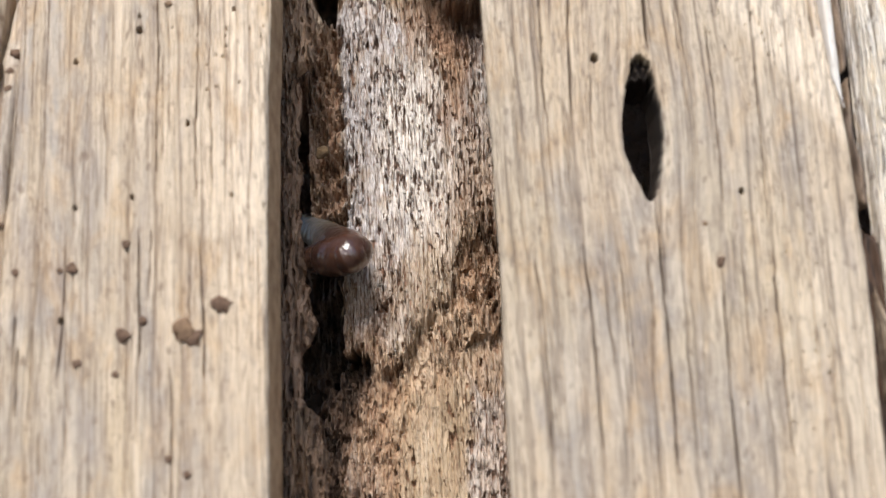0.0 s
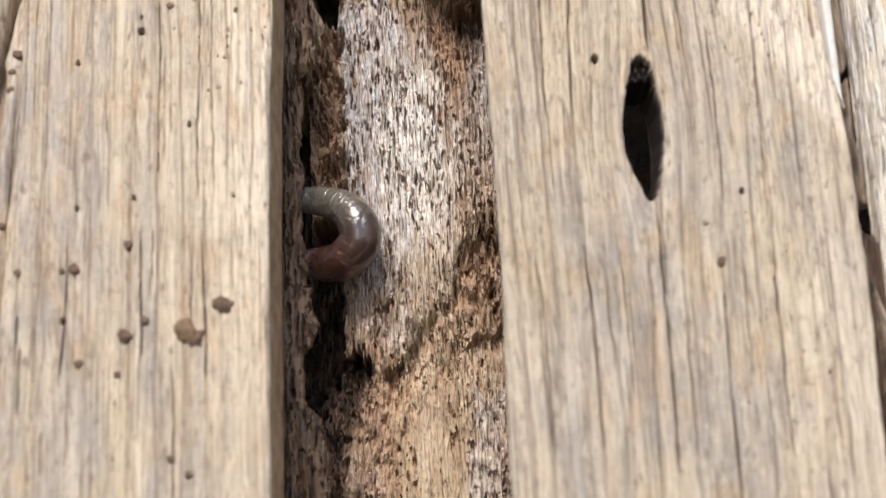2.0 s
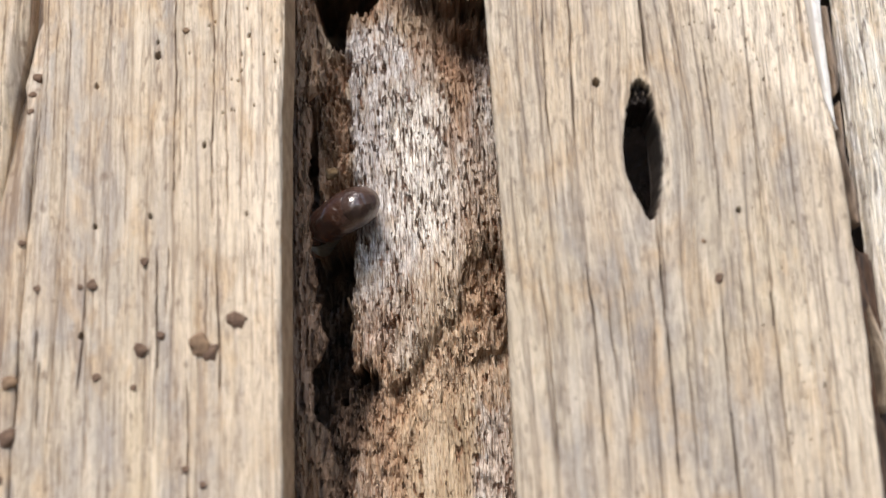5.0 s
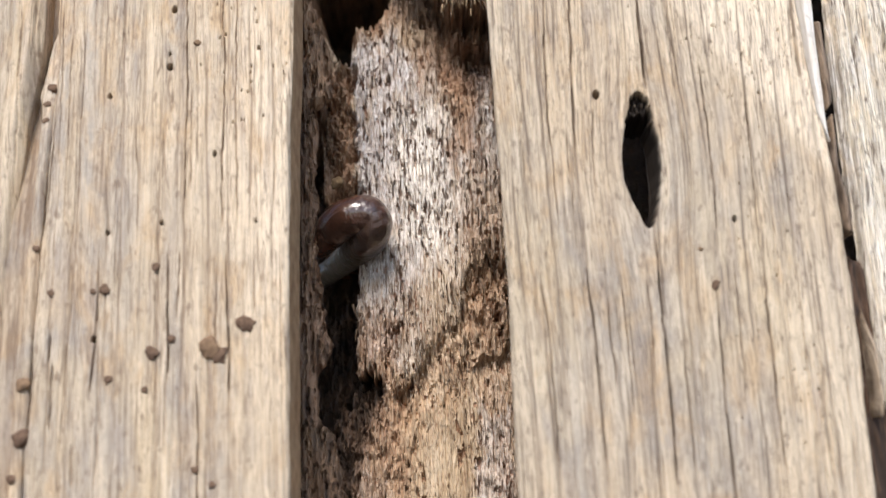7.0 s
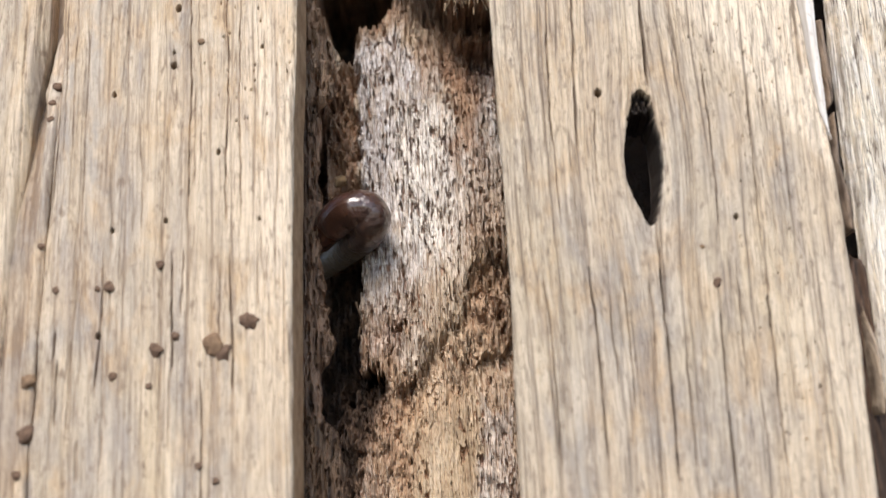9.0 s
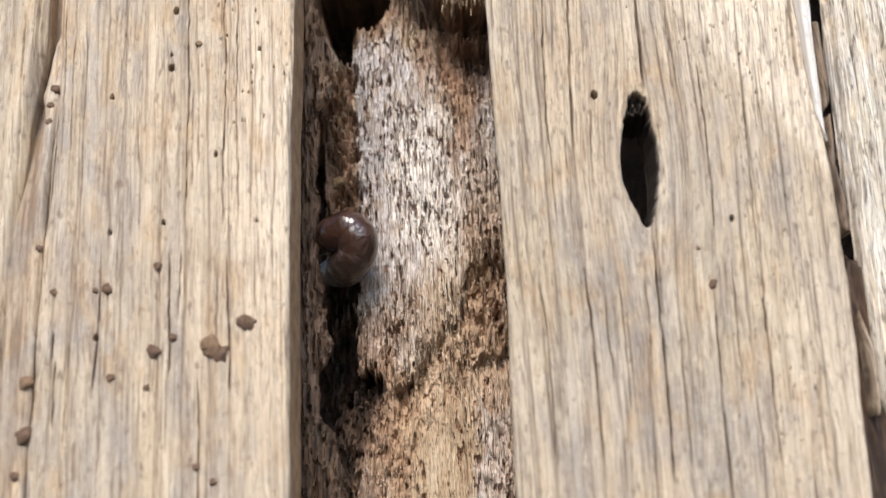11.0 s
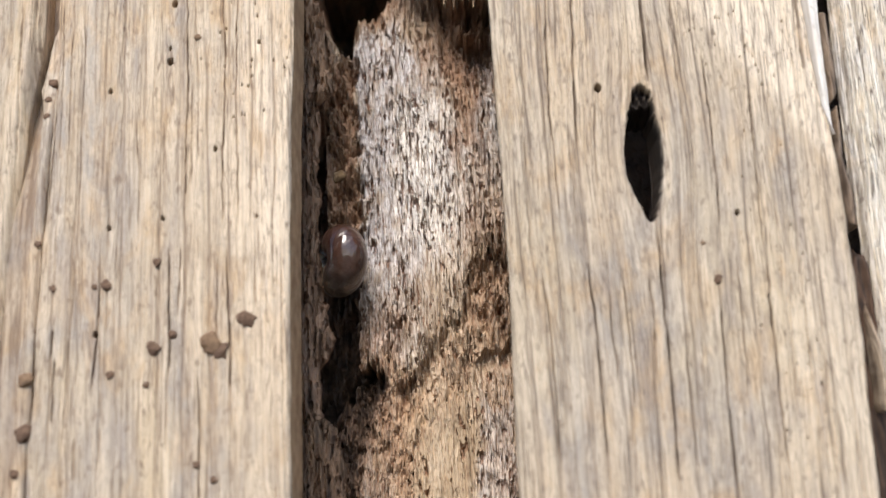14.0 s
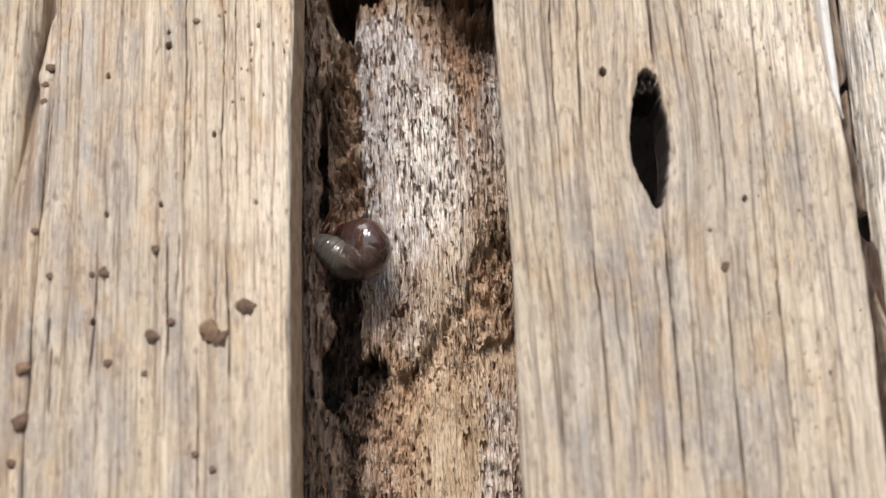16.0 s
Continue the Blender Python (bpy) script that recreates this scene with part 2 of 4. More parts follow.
def grub_skin(name, a, b, rough, scatter, coat=0.8, gloss=0.5, along=0.0):
    """Wet skin: thin and slack, so that its gloss breaks up over folds."""
    n = Nodes(name)
    place = n.add("Mapping", Location=(0, 0, along))
    n.link(n.add("TexCoord").outputs["Object"], place.inputs["Vector"])
    co = place.outputs[0]
    f = n.noise(co, 300, 1.0, 3, 0.6)
    g = n.noise(co, 1400, 1.0, 2, 0.6, 0.0, 4)
    n.link(n.mix(n.ramp(f, (0.3, 0.0), (0.7, 1.0)), a, b), n.bsdf.inputs["Base Color"])
    n.bsdf.inputs["Roughness"].default_value = rough
    n.bsdf.inputs["Coat Weight"].default_value = coat
    n.bsdf.inputs["Coat Roughness"].default_value = 0.10
    n.bsdf.inputs["Subsurface Weight"].default_value = scatter
    n.bsdf.inputs["Subsurface Radius"].default_value = (0.004, 0.002, 0.001)
    n.bsdf.inputs["Subsurface Scale"].default_value = 0.5
    n.bsdf.inputs["Specular IOR Level"].default_value = gloss
    folds = n.tree.nodes.new("ShaderNodeTexVoronoi")
    folds.feature = "SMOOTH_F1"
    folds.inputs["Scale"].default_value = 210
    folds.inputs["Smoothness"].default_value = 0.35
    n.link(co, folds.inputs["Vector"])
    w = n.noise(co, 170, 1.0, 2, 0.4, 1.4, 9)
    n.bump(n.mix(0.06, n.mix(0.35, w, folds.outputs["Distance"]), g), 1.0, 0.0017)
    return n.mat


WOOD_L = board_wood("weathered_pine", (0.56, 0.452, 0.330), (0.40, 0.348, 0.297), (0.16, 0.10, 0.065), 1.0, 0.75)
WOOD_R = board_wood("weathered_pine_grey", (0.55, 0.449, 0.332), (0.385, 0.334, 0.282), (0.13, 0.09, 0.065), 21.0, 0.8)
WOOD_FAR = board_wood("weathered_pine_split", (0.80, 0.73, 0.61), (0.46, 0.40, 0.33), (0.10, 0.07, 0.052), 41.0, 1.0)
ROT = rotten_wood("rotten_wood")
PALE = board_wood("split_pale_wood", (0.84, 0.80, 0.74), (0.84, 0.80, 0.76), (0.34, 0.28, 0.22), 61.0, 0.2)
CHAR = earth("dark_knot_fibre", (0.03, 0.022, 0.018), (0.10, 0.08, 0.062), 600)
FIBRE = earth("tan_rot_fibre", (0.26, 0.17, 0.10), (0.56, 0.42, 0.27), 500)
FIBRE_DARK = earth("brown_rot_fibre", (0.09, 0.055, 0.033), (0.24, 0.16, 0.10), 500)
# dirty edge; its warm brown also holds light bounced off the rotten board
EDGE_WOOD = earth("dirty_edge_and_bounce", (0.36, 0.215, 0.11), (0.64, 0.44, 0.26), 260)
TORN = board_wood("torn_brown_wood", (0.33, 0.24, 0.17), (0.27, 0.21, 0.17), (0.06, 0.04, 0.028), 81.0, 0.8)
SPLIT_GREY = board_wood("split_grey_wood", (0.52, 0.42, 0.32), (0.42, 0.35, 0.28), (0.08, 0.055, 0.04), 91.0, 0.8)
# brown of the strip, darkened to hold the shade inside the gap
STRIP_SHADED = board_wood("brown_wood_in_shade", (0.085, 0.050, 0.033), (0.06, 0.038, 0.027), (0.02, 0.013, 0.01), 95.0, 0.8)
# near black: the darkness behind the gaps is put into this colour
BACKING = earth("dark_backing_fill", (0.05, 0.036, 0.03), (0.10, 0.068, 0.05), 120)
SOIL = earth("unseen_dark_soil", (0.045, 0.034, 0.023), (0.08, 0.06, 0.042), 6)
OCHRE = earth("ochre_rot", (0.12, 0.07, 0.035), (0.27, 0.18, 0.09), 900)
MUD = earth("dried_mud", (0.135, 0.078, 0.046), (0.31, 0.20, 0.118), 900)
MUD_DARK = earth("dark_droppings", (0.08, 0.044, 0.028), (0.21, 0.13, 0.083), 1100)


def along_grub(f):
    """Skin of the grub from tail (0) to head (1): red-brown, smoky brown, olive, pale grey."""
    stops = (0.0, 0.25, 0.42, 0.52, 0.66, 0.82, 1.0)
    red = np.interp(f, stops, (0.078, 0.066, 0.066, 0.130, 0.160, 0.185, 0.215))
    green = np.interp(f, stops, (0.030, 0.029, 0.042, 0.104, 0.138, 0.163, 0.193))
    blue = np.interp(f, stops, (0.017, 0.019, 0.034, 0.078, 0.108, 0.130, 0.150))
    a = tuple(float(0.75 * c) for c in (red, green, blue))
    b = tuple(float(1.3 * c) for c in (red, green, blue))
    return grub_skin("grub_skin", a, b, 0.26 + 0.14 * f, 0.15, 1.0 - 0.4 * f, 0.55 - 0.15 * f, 0.042 * f)


SKINS = [along_grub(k / 33) for k in range(34)]
SKIN_HEAD = grub_skin("orange_horn", (0.10, 0.036, 0.011), (0.20, 0.078, 0.022), 0.3, 0.1)

# ---- unseen ground and added backing ----
# out of view; kept dark so that little light bounces up
bm = bmesh.new()
bmesh.ops.create_grid(bm, x_segments=8, y_segments=8, size=300)
ground = part("ground", bm, SOIL, None)
tagged(ground, "unseen sheet of dark brown soil under the fence", "ground", kind="structure")


def box_grid(x0, x1, z0, z1, pitch):
    return np.meshgrid(np.arange(x0, x1 + 0.1, pitch), np.arange(z0, z1 + 0.1, pitch))


# added behind the palings so that no light comes through from the back
bx, bz = box_grid(-160, 200, -600, 620, 5)
backing = slab("added_backing", bx, bz, 92 - 44 * step(30, 34, bx) + 3 * fbm(bx / 20, bz / 120, 70), bx, bz, {}, 112, BACKING)
tagged(backing, "dark backing added behind the fence palings to keep light out", "backing board", kind="structure")

# ---- palings ----


def grooves(u, z, rows, seed):
    """Strength of drying checks and late-wood lines: rows of (grain line, top, bottom, width, strength) in mm."""
    total = np.zeros_like(u)
    for k, (g, top, low, width, deep) in enumerate(rows):
        span = max(top - low, 1.0)
        near = np.abs(u - g) < width * 3 + 1.5
        if not near.any():
            continue
        uu, zz = u[near], z[near]
        wob = (soft(zz / 9.0, np.full_like(zz, k * 3.7), seed) - 0.5) * 0.6 + (soft(zz / 2.5, np.full_like(zz, k * 6.1), seed + 4) - 0.5) * 0.3 + (soft(zz / 30.0, np.full_like(zz, k * 1.3), seed + 1) - 0.5) * 1.2
        along = np.clip((zz - low) / span, 0, 1)
        taper = np.clip(np.minimum(along, 1 - along) * 6, 0, 1) * ((zz > low) & (zz < top))
        w = 0.8 * width * (0.45 + 0.55 * taper) * (0.7 + 0.6 * soft(zz / 5.0, np.full_like(zz, k * 2.1), seed + 2))
        broken = 0.55 + 0.45 * step(0.28, 0.5, soft(zz / 3.2, np.full_like(zz, k * 5.3), seed + 3))
        total[near] = np.maximum(total[near], deep * taper * broken * np.exp(-np.abs((uu - g - wob) / w) ** 3))
    return total


def late_wood(u, z, spacing, seed):
    """Strength of the long wavy late-wood lines along the grain."""
    way = u + 2.6 * (fbm(u / 7, z / 60, seed, 2) - 0.5) + 0.7 * (fbm(u / 5, z / 14, seed + 2, 2) - 0.5) + 0.25 * (fbm(u / 3, z / 4, seed + 4, 2) - 0.5)
    off = np.abs((way / spacing) % 1.0 - 0.5) * spacing
    wide = 0.10 + 0.26 * fbm(u / 2.5, z / 18, seed + 6, 2)
    return np.exp(-((off / wide) ** 2)) * step(0.30, 0.66, fbm(u / 3.2, z / 30, seed + 8, 3))


def pits(x, z, rows):
    """Depth of insect holes: rows of (x, z, radius) in mm."""
    total = np.zeros_like(x)
    for px, pz, r in rows:
        d = np.hypot(x - px, (z - pz) * 0.9) / (0.85 * r)
        total = np.maximum(total, min(4.0, 6.0 * r) * step(1.1, 0.55, d * (0.85 + 0.3 * fbm(x / 0.5, z / 0.5, 77, 2))))
    return total


def paling(name, left, right, xs, zs, face, thick, grain, cracks, holes, material, seed, worn, open_at=None, extra=None, late=0.0, spacing=4.0, fine=1.0, count=150, torn=0.5, undercut=0.0, edge=None):
    s, z = np.meshgrid(xs, zs)
    x0, x1 = np.interp(z, *left), np.interp(z, *right)
    x0 = x0 + torn * (fbm(z / 14, 0 * z + 3, seed + 40, 3) - 0.5)
    x1 = x1 + 0.5 * (fbm(z / 14, 0 * z + 9, seed + 41, 3) - 0.5)
    x = x0 + s * (x1 - x0)
    u = grain(x, z)
    rng = random.Random(seed)
    small = []
    for _ in range(count):
        g, top = rng.uniform(x0.min(), x1.max()), rng.uniform(-50, 90)
        small.append((g, top, top - rng.uniform(15, 80), rng.uniform(0.12, 0.32), rng.uniform(0.12, 0.6)))
    ridge = fbm(u / 0.9, z / 45, seed, 3)
    y = 0.45 * fine * (0.6 - ridge) + 0.18 * (soft(u / 0.35, z / 9, seed + 5) - 0.5) * fine + 1.0 * (fbm(u / 9, z / 90, seed + 8, 2) - 0.5)
    checks = np.maximum(grooves(u, z, cracks, seed + 12), grooves(u, z, small, seed + 16))
    ringed = late * np.maximum(late_wood(u, z, spacing, seed + 60), 0.4 * late_wood(u, z, 0.57 * spacing, seed + 80))
    y = y + 0.6 * checks + 1.1 * step(1.3, 2.2, checks) + 0.25 * ringed
    bored = pits(x, z, holes)
    y = y + bored
    rad = 1.6
    for d in (x - x0, x1 - x):
        d = d + 0.5 * (fbm(z / 6, d * 0 + 2, seed + 20, 3) - 0.3)
        y = y + rad * (1 - np.sqrt(np.clip(1 - (1 - np.clip(d / rad, 0, 1)) ** 2, 0, 1)))
    more = 0 * y
    if extra:
        more = extra(x, u, z)
        y = y + more
    cut = None
    if open_at:
        depth = open_at(x, z)
        y = np.maximum(y, depth * thick)
        gone = depth > 0.985
        cut = gone[:-1, :-1] & gone[1:, 1:] & gone[:-1, 1:] & gone[1:, :-1]
    y = face + np.minimum(y, thick - 0.3)
    # hole walls blackened as if unlit; stain flecks round the upper rim
    knot_dark = np.zeros_like(y) if open_at is None else np.maximum(step(0.03, 0.2, depth) * (1 - 0.04 * step(0.5, 1.5, x - 42.4) * step(7, 11, z) * step(25, 22, z)), 0.65 * step(0.5, 0.66, fbm(x / 0.5, z / 1.3, 63, 3)) * np.exp(-(((x - KNOT_X[-1]) / 2.6) ** 2) - ((z - KNOT_Z[-1] + 1.0) / 2.2) ** 2))
    sunk = np.maximum(y - face - 3.0, 0)
    # insect holes and places deeper than 3 mm get shade in the colour
    return slab(name, x, z, y, u + 0.4 * sunk, z + 0.9 * sunk, {"silver": worn(x, z), "knot_shade_stain": knot_dark, "streak_and_shade": np.clip(np.maximum(np.maximum(checks, ringed), np.maximum(0.8 * step(0.4, 1.2, bored), 0.75 * step(3.0, 6.0, more))), 0, 1)}, face + thick, material, cut, False, undercut, edge)


ROWS = axis(-62, 80, 0.38, -600, 620, 25)

CRACKS_LEFT = [
    (-77.5, 69.3, 4.6, 0.14, 1.1), (-79.6, 61.1, 22.0, 0.14, 1.3), (-84.2, 18.5, -44.4, 0.21, 1.7), (-86.7, 7.7, -44.3, 0.21, 1.5),
    (-76.2, 7.1, -44.9, 0.14, 1.1), (-88.7, 61.7, 18.8, 0.16, 1.2), (-81.0, 50.4, 4.9, 0.20, 1.6), (-85.8, 41.4, -17.9, 0.25, 2.2),
    (-52.9, 70.5, 3.2, 0.21, 1.6), (-51.1, 39.3, 14.1, 0.14, 1.0), (-44.5, 70.0, 2.7, 0.21, 1.6), (-44.1, 4.0, -31.5, 0.21, 1.6),
    (-42.1, 69.8, 2.5, 0.16, 1.2), (-62.8, 29.8, 3.7, 0.16, 1.0), (-75.0, 60.9, 4.5, 0.18, 1.0), (-56.5, 3.5, -26.4, 0.23, 1.8),
    (-50.4, -22.3, -51.3, 0.21, 1.6), (-71.0, 4.4, -27.8, 0.21, 1.5), (-79.5, -11.5, -23.9, 0.29, 1.5), (-78.5, -18.4, -32.8, 0.21, 1.5),
    (-73.5, -34.2, -43.8, 0.50, 1.2), (-53.8, 3.3, -11.9, 0.18, 1.2), (-46.4, 0.5, -20.3, 0.18, 1.2), (-65.0, -19.2, -32.5, 0.14, 1.0),
    (-38.1, 2.4, -11.7, 0.14, 0.9),
]
HOLES_LEFT = [
    (-56.4, 46.9, 0.46), (-56.4, 43.8, 0.81), (-55.5, 57.3, 0.81), (-69.0, 37.6, 0.58), (-46.6, 23.3, 0.58),
    (-57.6, 9.0, 0.58), (-68.7, 7.5, 0.58), (-70.9, -14.5, 0.69), (-38.1, 8.2, 0.35),
    (-37.2, 47.0, 0.46), (-38.8, 39.2, 0.35),
]
TINY = random.Random(5)
HOLES_LEFT += [(TINY.gauss(-41, 4.5), TINY.uniform(30, 68), TINY.uniform(0.19, 0.3)) for _ in range(34)]


def worn_left(x, z):
    """Where the left-hand paling has greyed in streaks; also greyer towards the bottom and paler towards its right
    edge.
    """
    return 0.26 + 0.4 * np.exp(-(((x + 66) / 3.5) ** 2)) + 0.6 * np.exp(-(((x + 79.2) / 1.4) ** 2)) + 0.6 * np.exp(-(((x + 73.0) / 2.2) ** 2)) - 0.35 * np.exp(-(((x + 76.6) / 1.0) ** 2)) - 0.3 * np.exp(-(((x + 60) / 2.5) ** 2)) - 0.2 * np.exp(-(((x + 49) / 2.5) ** 2)) + 0.3 * np.exp(-(((x + 54.5) / 1.6) ** 2)) - 0.75 * step(-54, -34, x) + 0.3 * step(12, -30, z)


def ribbon(name, left, right, zs, depth, back, material, parent, label, silver, streak_and_shade, seed, columns=22):
    """A long torn strip of wood that is part of a paling, between two lines given as heights and places in mm."""
    across, z = np.meshgrid(np.linspace(0, 1, columns), zs)
    x0 = np.interp(z, *left) + 0.5 * (fbm(z / 5, 0 * z, seed, 3) - 0.5)
    x1 = np.interp(z, *right) + 0.5 * (fbm(z / 5, 0 * z + 5, seed + 1, 3) - 0.5)
    x = x0 + across * np.maximum(x1 - x0, 0.05)
    y = depth(x, across, z) + 0.5 * (fbm(x / 0.6, z / 16, seed + 2, 3) - 0.5)
    ob = slab(name, x, z, y, x, z, {"silver": silver(x, z), "knot_shade_stain": 0 * x, "streak_and_shade": np.clip(streak_and_shade(x, z), 0, 1)}, back, material)
    ob.parent = parent
    return tagged(ob, label)


# the left-hand paling has split lengthwise: an outer strip, a sunken floor, a narrow ridge, the main board
STRIP_LINE = ((-600, -37.0, -13.7, -2.1, 9.8, 22.1, 32.2, 40.0, 46.5, 53.2, 61.4, 620), (-92.5, -91.5, -90.3, -89.6, -88.5, -87.7, -87.3, -86.2, -85.3, -84.7, -84.7, -84.7))
FLOOR_LINE = ((-600, -37.8, -26.9, -15.7, -9.0, 2.7, 10.8, 19.1, 23.2, 34.6, 39.9, 44.2, 49.1, 52.2, 57.1, 620), (-88.0, -87.2, -87.0, -86.7, -86.3, -85.8, -85.2, -84.8, -84.7, -84.5, -85.3, -85.0, -84.5, -84.0, -82.9, -82.5))
MAIN_LINE = ((-600, -44.4, -36.3, -25.3, -15.9, -7.6, 1.8, 9.4, 18.9, 27.7, 33.5, 40.9, 48.9, 57.1, 620), (-84.4, -83.8, -83.7, -83.2, -83.3, -82.9, -82.6, -82.2, -81.8, -81.6, -81.3, -80.8, -80.5, -81.3, -81.0))


def left_grain(x, z):
    return x + 0.6 * (fbm(x / 25, z / 60, 33, 2) - 0.5)


def worn_strip(x, z):
    """The outer strip: pale, with a yellowish torn shoulder."""
    return 0.45 - 0.75 * np.exp(-(((x - np.interp(z, *STRIP_LINE) + 2.6) / 1.6) ** 2))


left_paling = paling("fence_paling", MAIN_LINE, ((-600, -47, 2, 32, 58, 620), (-32.2, -32.2, -31.5, -30.6, -29.6, -29.6)),
                     axis(0, 1.0, 0.0022, 0, 1, 1), ROWS, 0.0, 14.0, left_grain,
                     CRACKS_LEFT, HOLES_LEFT, WOOD_L, 100, worn_left, None, None, 0.85, 4.6, 1.0, 90, edge=EDGE_WOOD)
tagged(left_paling, "sun-bleached tan fence paling with drying cracks and insect holes", "fence paling", "fence palings")
outer_strip = paling("outer_strip", ((-600, 620), (-121, -121)), STRIP_LINE, axis(0.55, 1.0, 0.005, 0, 1, 0.05), ROWS, -0.3, 14.0, left_grain,
                     CRACKS_LEFT, [], WOOD_L, 110, worn_strip, None, lambda x, u, z: 1.6 * step(2.6, 0.2, np.interp(z, *STRIP_LINE) - x) * step(-20, 30, z), 0.5, 4.0, 1.0, 60)
outer_strip.parent = left_paling
tagged(outer_strip, "split-off outer strip with a yellowish torn shoulder")
# floor colour darkened all over, more towards its deep upper end
ribbon("split_floor", (STRIP_LINE[0], np.array(STRIP_LINE[1]) - 1.5), (FLOOR_LINE[0], np.array(FLOOR_LINE[1]) + 0.8), ROWS,
       lambda x, s_, z: 0.9 + 5.5 * step(5, 50, z) + 0.5 * s_, 10.0, WOOD_L, left_paling, "sunken grey-violet floor of the split",
       lambda x, z: 1.0 + 0 * x, lambda x, z: 0.4 + 0.35 * step(15, 45, z) + 0.5 * step(0.5, 0.68, fbm(x / 0.5, z / 14, 97, 3)), 180)
ribbon("split_ridge", (FLOOR_LINE[0], np.array(FLOOR_LINE[1]) + 0.25), (MAIN_LINE[0], np.array(MAIN_LINE[1]) - 0.35), ROWS,
       lambda x, s_, z: 0.4 + 4.2 * step(26, 60, z) + 0.9 * np.abs(2 * s_ - 1) ** 3, 9.5, WOOD_L, left_paling, "narrow grey ridge of wood left in the split",
       lambda x, z: 0.75 + 0 * x, lambda x, z: 0.55 * step(0.56, 0.7, fbm(x / 0.5, z / 12, 98, 3)), 190)

EDGE_Z = (-600, -53.6, -43.4, -34.7, -23.6, -14.5, -6.4, 2.0, 13.0, 20.2, 32.0, 40.0, 50.6, 78.7, 620)
EDGE_X = (79.9, 80.0, 80.2, 80.6, 81.3, 81.6, 81.8, 82.0, 81.8, 81.6, 81.8, 82.1, 82.6, 83.3, 83.3)
CRACKS_RIGHT = [
    (24.1, 66.9, -1.4, 0.20, 1.6), (29.5, 66.5, 15.4, 0.21, 1.6), (29.5, -1.6, -50.8, 0.23, 1.8), (33.1, 31.4, 7.8, 0.16, 1.2),
    (44.0, 65.5, 31.1, 0.24, 2.2), (43.4, 2.4, -53.4, 0.25, 2.4), (49.6, 61.0, 30.4, 0.18, 1.2), (55.6, 40.4, -3.3, 0.24, 1.8),
    (54.2, -10.7, -53.9, 0.24, 1.8), (64.1, 33.3, -7.2, 0.21, 1.6), (64.9, -4.9, -50.4, 0.24, 1.8), (58.4, -4.5, -37.2, 0.20, 1.4),
    (40.9, -7.0, -31.9, 0.18, 1.4), (19.8, -4.6, -49.0, 0.20, 1.6), (35.3, -5.5, -38.1, 0.20, 1.5), (27.5, 28.0, -5.1, 0.18, 1.2),
    (32.6, -8.8, -31.5, 0.19, 1.3), (77.0, 70.0, 27.0, 0.42, 1.3), (46.9, -16.6, -51.5, 0.18, 1.2), (17.9, 28.6, -19.5, 0.14, 1.0), (70.9, -5.2, -33.6, 0.14, 1.0),
]
HOLES_RIGHT = [
    (34.2, 31.7, 0.92), (59.8, 2.8, 0.58), (71.7, -32.6, 0.35),
]
HOLES_RIGHT += [(TINY.gauss(65, 6), TINY.gauss(42, 9), TINY.uniform(0.15, 0.24)) for _ in range(90)]
HOLES_RIGHT += [(TINY.gauss(68, 5), TINY.uniform(-45, 20), TINY.uniform(0.15, 0.24)) for _ in range(60)]
KNOT_Z = (2.3, 3.2, 5.5, 8.4, 11.6, 15.0, 20.0, 24.2, 28.4, 31.0, 32.2)
KNOT_X = (42.5, 42.6, 42.6, 42.3, 42.2, 42.3, 42.5, 42.7, 43.0, 43.1, 43.1)
KNOT_W = (0.5, 1.2, 2.0, 3.1, 3.8, 4.15, 4.0, 3.2, 2.4, 1.5, 0.5)


def worn_and_sunlit_right(x, z):
    """Where the right-hand paling has greyed: round the knot and below it; the sun on the upper outer corner is painted
    in as paler wood.
    """
    # sun patch on the upper outer corner, painted as cream wood
    pale = step(-4, 6, (x - 68) * 0.8 + (z - 30) * 0.55)
    grey = np.exp(-(((x - 38) / 16) ** 2)) * step(40, -40, z) + 0.5 * np.exp(-(((x - 40) / 12) ** 2) - ((z - 20) / 30) ** 2) + 0.5 * np.exp(-(((x - 66) / 8) ** 2) - ((z - 8) / 16) ** 2) + 0.8 * np.exp(-(((x - 36) / 13) ** 2)) * step(-20, -42, z)
    return 0.36 + 0.72 * grey - 1.9 * pale * step(0, 18, z) - 0.3 * step(17, 12, x) - 0.55 * step(54, 70, x) * step(15, -10, z) - 0.4 * np.exp(-(((np.abs(x - np.interp(z, KNOT_Z, KNOT_X)) - np.interp(z, KNOT_Z, KNOT_W) - 0.9) / 0.8) ** 2)) * step(1, 5, z) * step(34, 30, z)


